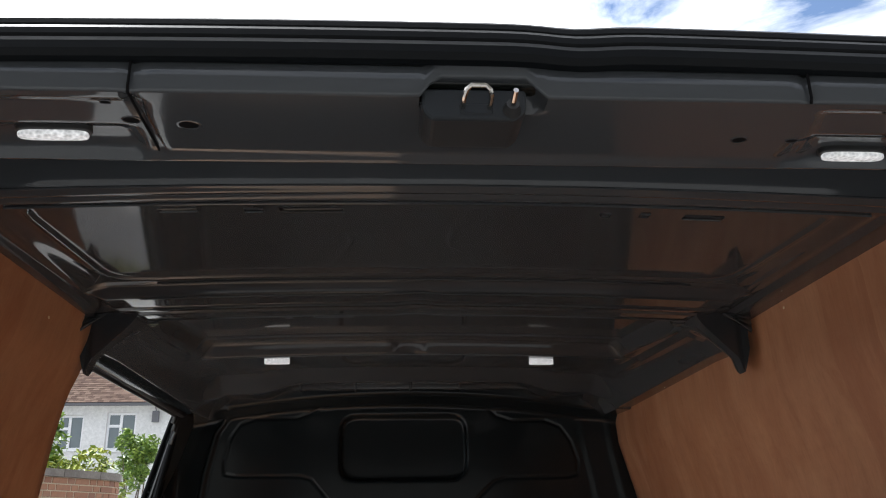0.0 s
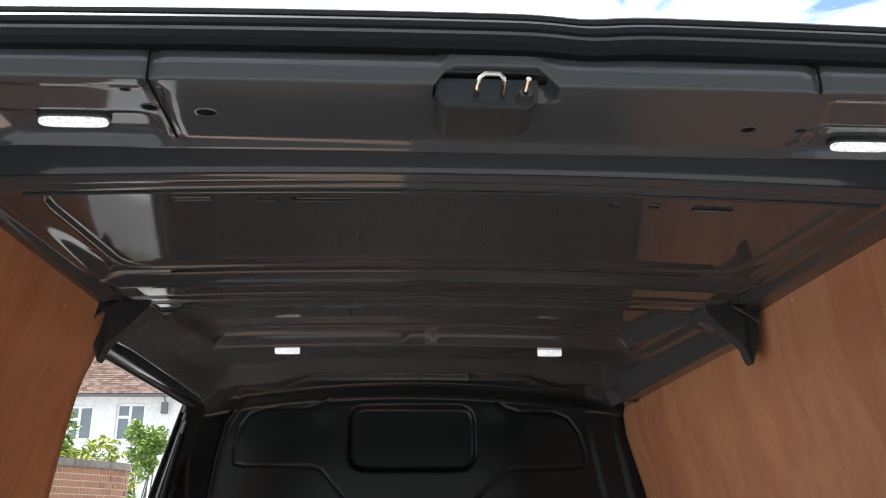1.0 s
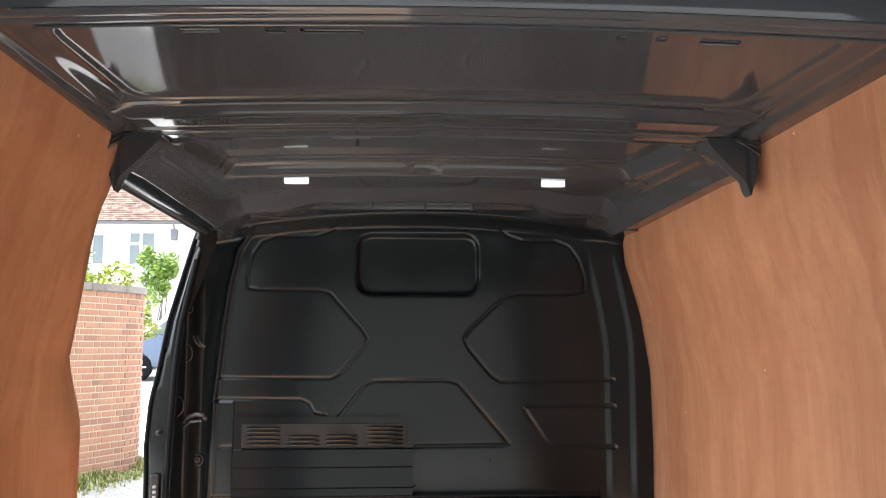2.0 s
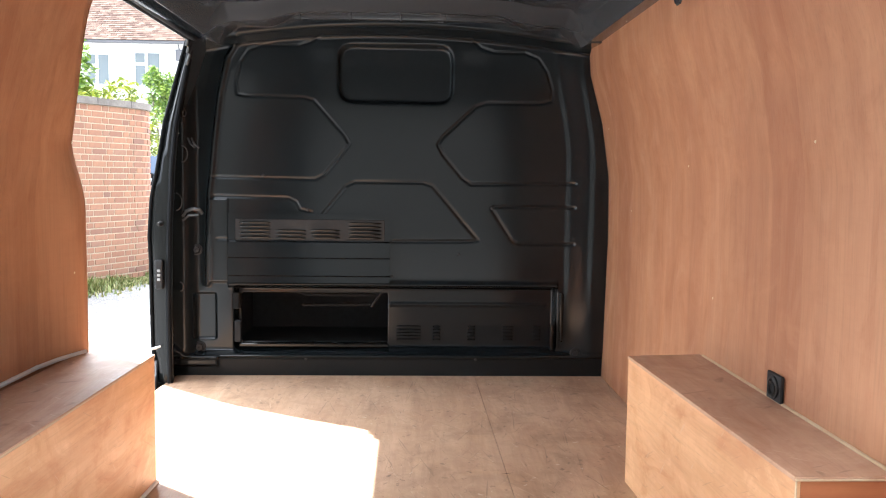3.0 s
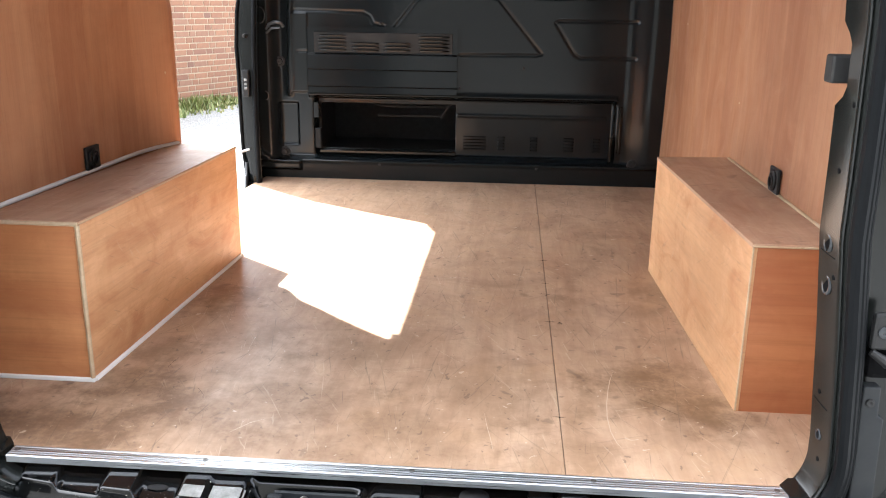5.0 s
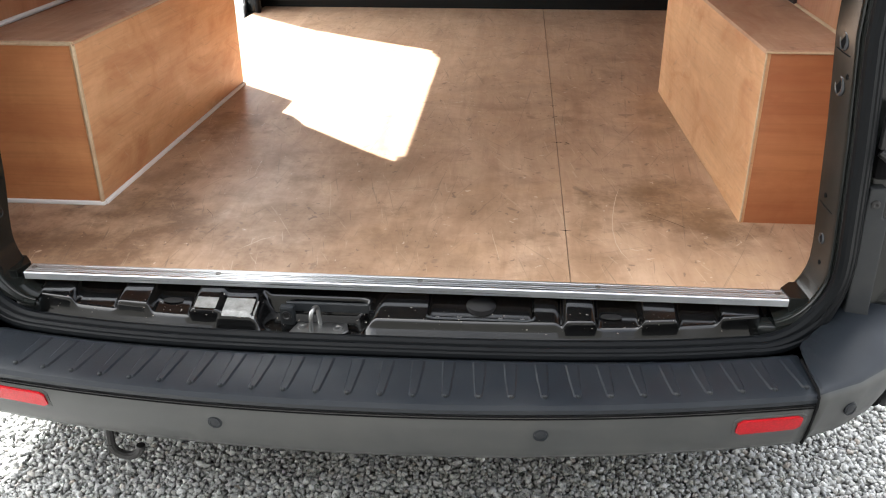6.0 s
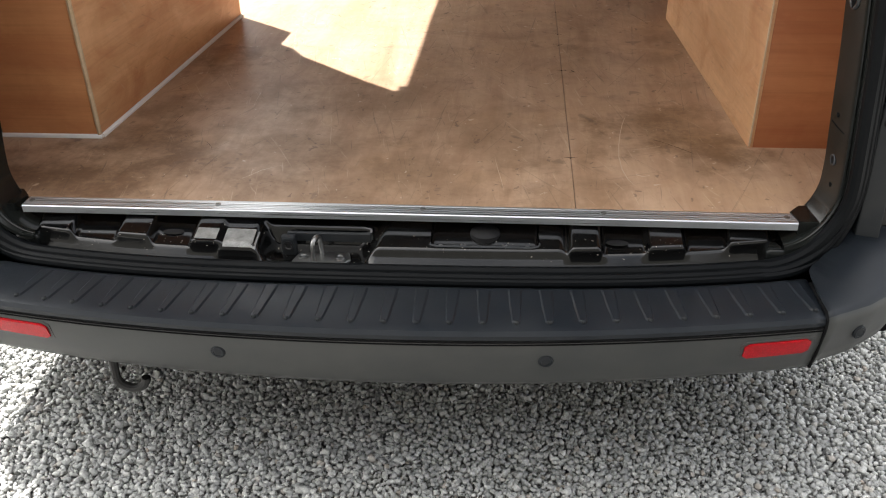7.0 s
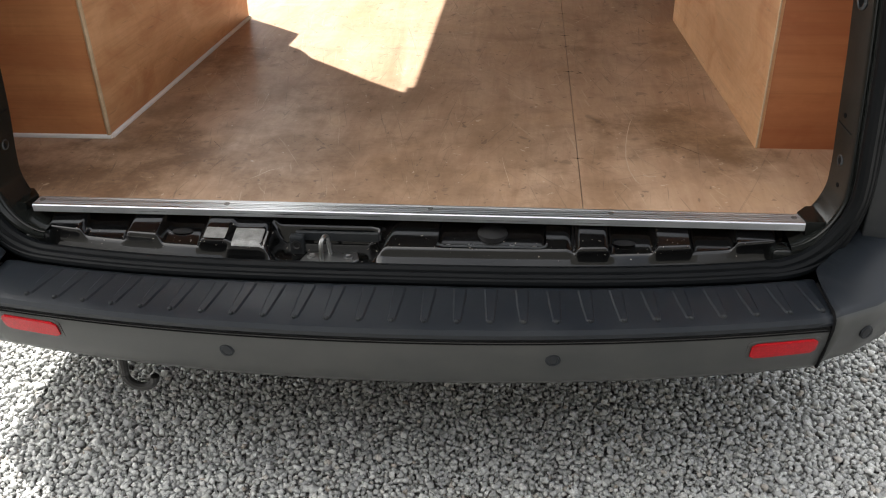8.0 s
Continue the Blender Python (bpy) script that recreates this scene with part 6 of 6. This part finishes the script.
def plant(name, label, category, centre, radius, n, size, mat, seed, stem=True):
    rng = random.Random(seed)
    th = thing(name, label, category, at=(centre[0], centre[1], 0))
    v, f = leaf_cloud(n, rng, centre, radius, size)
    me = bpy.data.meshes.new("crown")
    me.from_pydata(v, [], f)
    finish("crown", me, mat, th)
    if stem:
        bm = bmesh.new()
        for _ in range(7):
            a = rng.uniform(0, 6.3)
            top = Vector((centre[0] + math.cos(a) * radius[0] * 0.6, centre[1] + math.sin(a) * radius[1] * 0.6, centre[2] + rng.uniform(-0.2, 0.5) * radius[2]))
            foot = Vector((centre[0] + rng.uniform(-0.1, 0.1), centre[1] + rng.uniform(-0.1, 0.1), 0.0))
            midp = (top + foot) / 2 + Vector((rng.uniform(-0.12, 0.12), rng.uniform(-0.12, 0.12), 0))
            tube([foot, midp, top], [0.035, 0.022, 0.008], 6, bm)
        part("trunk", bm, BARK, th, "thin woody stems", True)
    return raised(th, centre[1])


WALL_TURN, WALL_R = radians(65.0), 0.60
WALL_BEND = Vector((-2.775, 7.84, 0))
WALL_STRAIGHT, WALL_LENGTH = 3.2, 3.2 + WALL_R * radians(42)
WALL_FOOT = 0.265


def wall_frame(u):
    """A place along the face of the garden wall: straight, then bent round at its end. x runs along the wall, y into it."""
    turn = WALL_TURN + max(0.0, u - WALL_STRAIGHT) / WALL_R
    if u <= WALL_STRAIGHT:
        p = WALL_BEND + Vector((math.cos(WALL_TURN), math.sin(WALL_TURN), 0)) * (u - WALL_STRAIGHT)
    else:
        p = WALL_BEND + WALL_R * Vector((math.sin(turn) - math.sin(WALL_TURN), math.cos(WALL_TURN) - math.cos(turn), 0))
    return Matrix.Translation((p.x, p.y, WALL_FOOT)) @ Matrix.Rotation(turn, 4, "Z")


def bent_block(u0, u1, y0, y1, z0, z1, step=0.08):
    """A bar of the wall's thickness that follows its bend."""
    bm = bmesh.new()
    rings = []
    for u in steps(u0, u1, step):
        m = wall_frame(float(u))
        rings.append([bm.verts.new(m @ Vector((0, y, z))) for y, z in ((y0, z0), (y1, z0), (y1, z1), (y0, z1))])
    for r, q in zip(rings, rings[1:]):
        for k in range(4):
            bm.faces.new((r[k], r[(k + 1) % 4], q[(k + 1) % 4], q[k]))
    bm.faces.new(rings[0]), bm.faces.new(rings[-1][::-1])
    bmesh.ops.recalc_face_normals(bm, faces=bm.faces)
    return bm


def make_brick_wall():
    wl = thing("brick_wall", "weathered red brick garden wall with a grey coping and a rounded end", "wall", at=tuple(wall_frame(WALL_STRAIGHT).translation))
    part("mortar_core", bent_block(0, WALL_LENGTH - 0.004, 0.0065, 0.203, -0.1, 1.80), MORTAR, wl, "sandy mortar joints")
    rng = random.Random(5)

    def brick_mesh(w, deep=0.010):
        me = bpy.data.meshes.new("brick")
        b = block(0, w, 0, deep, 0, 0.0495, 0.003)
        b.to_mesh(me)
        b.free()
        me.materials.append(BRICK)
        return me

    shapes = {w: brick_mesh(w) for w in (0.172, 0.082, 0.037)}
    endcap = brick_mesh(0.010, 0.215)
    spots = []
    for row in range(30):
        z = 0.005 + 0.060 * row
        x, k = WALL_LENGTH - 0.010, 0
        if row % 2:
            x -= 0.046
            spots.append((WALL_LENGTH - 0.047, z, 0.037))
        while x > 0.0:
            # Stretchers and headers by turns; the bend is laid in headers.
            w = 0.082 if k % 2 or (x > WALL_STRAIGHT and row % 2) else 0.172
            x -= w
            if x < -0.05:
                break
            spots.append((x, z, w))
            x -= 0.0095
            k += 1
    spots.sort(key=lambda s: -s[0])
    rest_v, rest_f = [], []
    for i, (x, z, w) in enumerate(spots):
        m = wall_frame(x + w / 2) @ Matrix.Translation((-w / 2, rng.uniform(0, 0.003), z))
        if i < 290:
            ob = new("brick", shapes[w])
            ob.parent = wl
            ob.matrix_parent_inverse = wl.matrix_basis.inverted()
            ob.matrix_basis = m
        else:
            o = len(rest_v)
            rest_v += [tuple(m @ v.co) for v in shapes[w].vertices]
            rest_f += [tuple(o + j for j in p.vertices) for p in shapes[w].polygons]
    me = bpy.data.meshes.new("far_bricks")
    me.from_pydata(rest_v, [], rest_f)
    finish("far_bricks", me, BRICK_FAR, wl, kind="stuff")
    for row in range(30):
        ob = new("brick", endcap)
        ob.parent = wl
        ob.matrix_parent_inverse = wl.matrix_basis.inverted()
        ob.matrix_basis = wall_frame(WALL_LENGTH - 0.008) @ Matrix.Translation((0, 0, 0.005 + 0.060 * row))
    x = 0.0
    while x < WALL_LENGTH:
        w = min(0.45, WALL_LENGTH + 0.03 - x)
        part("coping_stone", bent_block(x, x + w - 0.008, -0.02, 0.235, 1.802, 1.868, 0.10), COPING, wl)
        x += 0.45


def brick_far_material():
    m = Nodes("red_brick_far", (0.4, 0.2, 0.13), 0.85)
    geo = m.node("ShaderNodeNewGeometry")
    tone = m.ramp(geo.outputs["Random Per Island"], [(0.0, (0.19, 0.100, 0.068)), (0.10, (0.24, 0.118, 0.072)), (0.2, (0.27, 0.130, 0.074)), (0.7, (0.335, 0.168, 0.094)), (1.0, (0.27, 0.145, 0.090))])
    g = m.noise(m.coords(), 22, 6, 0.65)
    m.color(m.mix(m.ramp(g, [(0.4, 0.0), (0.75, 0.45)]), tone, (0.20, 0.10, 0.075)))
    return m.mat


BRICK_FAR = brick_far_material()


def make_house():
    y0 = 27.3
    ho = thing("house", "white rendered house with a brown tiled roof", "house", at=(-9.0, y0, 0))
    holes = ((-8.95, -8.03, 3.10, 4.27), (-10.50, -9.66, 3.12, 4.20), (-14.2, -12.6, 3.0, 4.3))
    cuts_x = sorted({-18.0, -4.5, *[h[0] for h in holes], *[h[1] for h in holes]})
    cuts_z = sorted({0.0, 4.75, *[h[2] for h in holes], *[h[3] for h in holes]})
    bm = bmesh.new()
    for xa, xb in zip(cuts_x, cuts_x[1:]):
        for za, zb in zip(cuts_z, cuts_z[1:]):
            cx, cz = (xa + xb) / 2, (za + zb) / 2
            if not any(h[0] < cx < h[1] and h[2] < cz < h[3] for h in holes):
                block(xa, xb, y0, y0 + 0.28, za, zb, bm=bm)
    bmesh.ops.remove_doubles(bm, verts=bm.verts, dist=1e-4)
    part("wall", bm, RENDER_WALL, ho, "white rendered wall")
    part("wall", block(-18, -17.7, y0 + 0.281, y0 + 8, 0, 4.75), RENDER_WALL, ho)
    part("wall", block(-4.8, -4.5, y0 + 0.281, y0 + 8, 0, 4.75), RENDER_WALL, ho)
    for x0, x1, z0, z1 in holes:
        win = part("window", block(x0, x0 + 0.07, y0 + 0.08, y0 + 0.15, z0, z1, 0.008), UPVC, ho, "white framed window")
        part("frame", block(x1 - 0.07, x1, y0 + 0.08, y0 + 0.15, z0, z1, 0.008), UPVC, win)
        part("frame", block(x0 + 0.071, x1 - 0.071, y0 + 0.08, y0 + 0.15, z1 - 0.07, z1, 0.008), UPVC, win)
        part("frame", block(x0 + 0.071, x1 - 0.071, y0 + 0.08, y0 + 0.15, z0, z0 + 0.07, 0.008), UPVC, win)
        xm = x0 + (x1 - x0) * 0.47
        part("mullion", block(xm - 0.045, xm + 0.045, y0 + 0.07, y0 + 0.15, z0 + 0.071, z1 - 0.071, 0.008), UPVC, win)
        zt = z1 - 0.42
        part("transom", block(x0 + 0.071, xm - 0.046, y0 + 0.07, y0 + 0.15, zt - 0.045, zt + 0.045, 0.008), UPVC, win)
        part("pane", block(x0 + 0.07, x1 - 0.07, y0 + 0.11, y0 + 0.12, z0 + 0.07, z1 - 0.07), PANE, win)
        part("sill", block(x0 - 0.06, x1 + 0.06, y0 - 0.05, y0 + 0.10, z0 - 0.06, z0 - 0.002, 0.008), UPVC, win)
    part("gutter", tube([(-18.2, y0 - 0.33, 4.50), (-4.3, y0 - 0.33, 4.50)], 0.06, 8), GUTTER, ho, "dark grey gutter", True)
    part("soffit", block(-18.2, -4.3, y0 - 0.30, y0 - 0.002, 4.50, 4.53), UPVC, ho)
    part("meter_box", block(-7.52, -7.32, y0 - 0.14, y0 - 0.002, 3.95, 4.30, 0.01), GUTTER, ho, "grey box on the wall")
    part("cable", tube([(-7.42, y0 - 0.05, 4.30), (-7.45, y0 - 0.10, 4.50)], 0.02, 6), GUTTER, ho)
    # Roof of small clay tiles in courses.
    verts, faces = [], []
    rng = random.Random(3)
    pitch = radians(40)
    course, wide = 0.12, 0.18
    for r in range(48):
        x = -13.5 + (0.09 if r % 2 else 0)
        while x < -5.2:
            d = r * course
            y, z = y0 - 0.40 + d * math.cos(pitch), 4.54 + d * math.sin(pitch)
            o = len(verts)
            lift = 0.014 + rng.uniform(0, 0.008)
            for dx in (0.004, wide - 0.004):
                for dd, up in ((0, 0), (0, lift), (course * 1.25, lift * 0.3), (course * 1.25, -0.01)):
                    verts.append((x + dx, y + dd * math.cos(pitch) - up * math.sin(pitch), z + dd * math.sin(pitch) + up * math.cos(pitch)))
            faces += [(o, o + 1, o + 5, o + 4), (o + 1, o + 2, o + 6, o + 5), (o, o + 3, o + 2, o + 1), (o + 4, o + 5, o + 6, o + 7)]
            x += wide
    me = bpy.data.meshes.new("roof_tiles")
    me.from_pydata(verts, [], faces)
    finish("roof_tiles", me, TILE, ho, "brown clay tiles", kind="stuff")
    part("roof", prism([(y0 - 0.38, 4.52), (y0 + 4.2, 8.35), (y0 + 8.8, 4.5), (y0 + 8.6, 4.45), (y0 + 4.2, 8.2), (y0 - 0.2, 4.50)], -18.2, -4.3, axis="x"), TILE, ho, "roof deck")
    raised(ho, y0)


def make_car():
    x0, y0 = -6.9, 19.4
    car = thing("car", "blue family car parked beyond the wall", "car", at=(x0 + 2, y0 + 0.8, 0))
    body = [(x0 + 0.02, 0.30), (x0, 0.62), (x0 + 0.10, 0.86), (x0 + 0.9, 1.06), (x0 + 4.1, 1.10), (x0 + 4.2, 0.8), (x0 + 4.15, 0.30)]
    part("body", prism(body, y0, y0 + 1.75, 0.05, "y"), CAR_PAINT, car, "blue painted body", True)
    cabin = [(x0 + 0.85, 1.04), (x0 + 1.75, 1.68), (x0 + 3.6, 1.74), (x0 + 4.1, 1.08)]
    part("cabin", prism(cabin, y0 + 0.10, y0 + 1.65, 0.04, "y"), PANE, car, "glazed cabin")
    part("roof_panel", prism([(x0 + 1.72, 1.66), (x0 + 1.80, 1.74), (x0 + 3.55, 1.79), (x0 + 3.7, 1.70)], y0 + 0.08, y0 + 1.67, 0.02, "y"), CAR_PAINT, car)
    part("pillar", tube([(x0 + 0.85, y0 + 0.10, 1.06), (x0 + 1.75, y0 + 0.12, 1.70)], 0.045, 8), UPVC, car, "pale screen pillar", True)
    for x in (x0 + 0.80, x0 + 3.35):
        m = Matrix.Translation((x, y0 + 0.06, 0.32)) @ Matrix.Rotation(radians(90), 4, "X")
        w = part("wheel", lathe([(0.2, -0.1), (0.31, -0.1), (0.32, 0.06), (0.30, 0.09), (0.22, 0.09)], 28, m), RUBBER, car, "black tyre", True)
        part("rim", lathe([(0.22, 0.06), (0.21, 0.085), (0.10, 0.07), (0.05, 0.09), (0, 0.09)], 20, m), STEEL, w, "silver alloy rim", True)
        for k in range(5):
            a = k * 1.2566
            part("spoke", tube([(x + 0.04 * math.cos(a), y0 - 0.03, 0.32 + 0.04 * math.sin(a)), (x + 0.20 * math.cos(a), y0 - 0.035, 0.32 + 0.20 * math.sin(a))], 0.022, 6), ALU, w)
    raised(car, y0)


def make_weeds():
    """Rough grass and weeds along the foot of the wall."""
    rng = random.Random(11)
    verts, faces = [], []
    for _ in range(4600):
        d = abs(rng.gauss(0, 0.16)) + 0.01
        p = wall_frame(rng.uniform(0, WALL_LENGTH + 0.2)) @ Vector((0, -d, 0))
        clump = 0.5 + 0.8 * noise.noise((p.x * 2.5, p.y * 2.5, 0))
        h = max(0.03, rng.uniform(0.04, 0.15) * clump * (1.2 - d))
        a, lean = rng.uniform(0, 6.3), rng.uniform(0.1, 0.6) * h
        w = rng.uniform(0.006, 0.02)
        i = len(verts)
        c, s = math.cos(a), math.sin(a)
        g = ground_z(p.y)
        verts += [(p.x - s * w, p.y + c * w, g), (p.x + s * w, p.y - c * w, g), (p.x + c * lean * 0.4 + s * w * 0.7, p.y + s * lean * 0.4 - c * w * 0.7, g + h * 0.6), (p.x + c * lean, p.y + s * lean, g + h)]
        faces += [(i, i + 1, i + 2), (i, i + 2, i + 3)]
    me = bpy.data.meshes.new("weeds")
    me.from_pydata(verts, [], faces)
    tagged(finish("weeds", me, LEAF_DRY, kind="stuff"), "rough weeds and grass along the foot of the brick wall", "weeds")


make_house()
make_car()
plant("hedge", "bright yellow-green leafy shrub growing over the garden wall", "shrub", (-3.40, 8.55, 1.66), (0.62, 0.55, 0.46), 4600, 0.042, LEAF_YELLOW, 1)
plant("bush", "dense green bush behind the garden wall", "bush", (-4.22, 8.75, 1.80), (0.58, 0.7, 1.0), 11000, 0.050, LEAF_GREEN, 2)
plant("small_tree", "airy green shrub in front of the house", "shrub", (-6.91, 23.5, 2.64), (0.62, 0.60, 0.74), 3400, 0.070, LEAF_GREEN, 3)
make_weeds()
make_brick_wall()
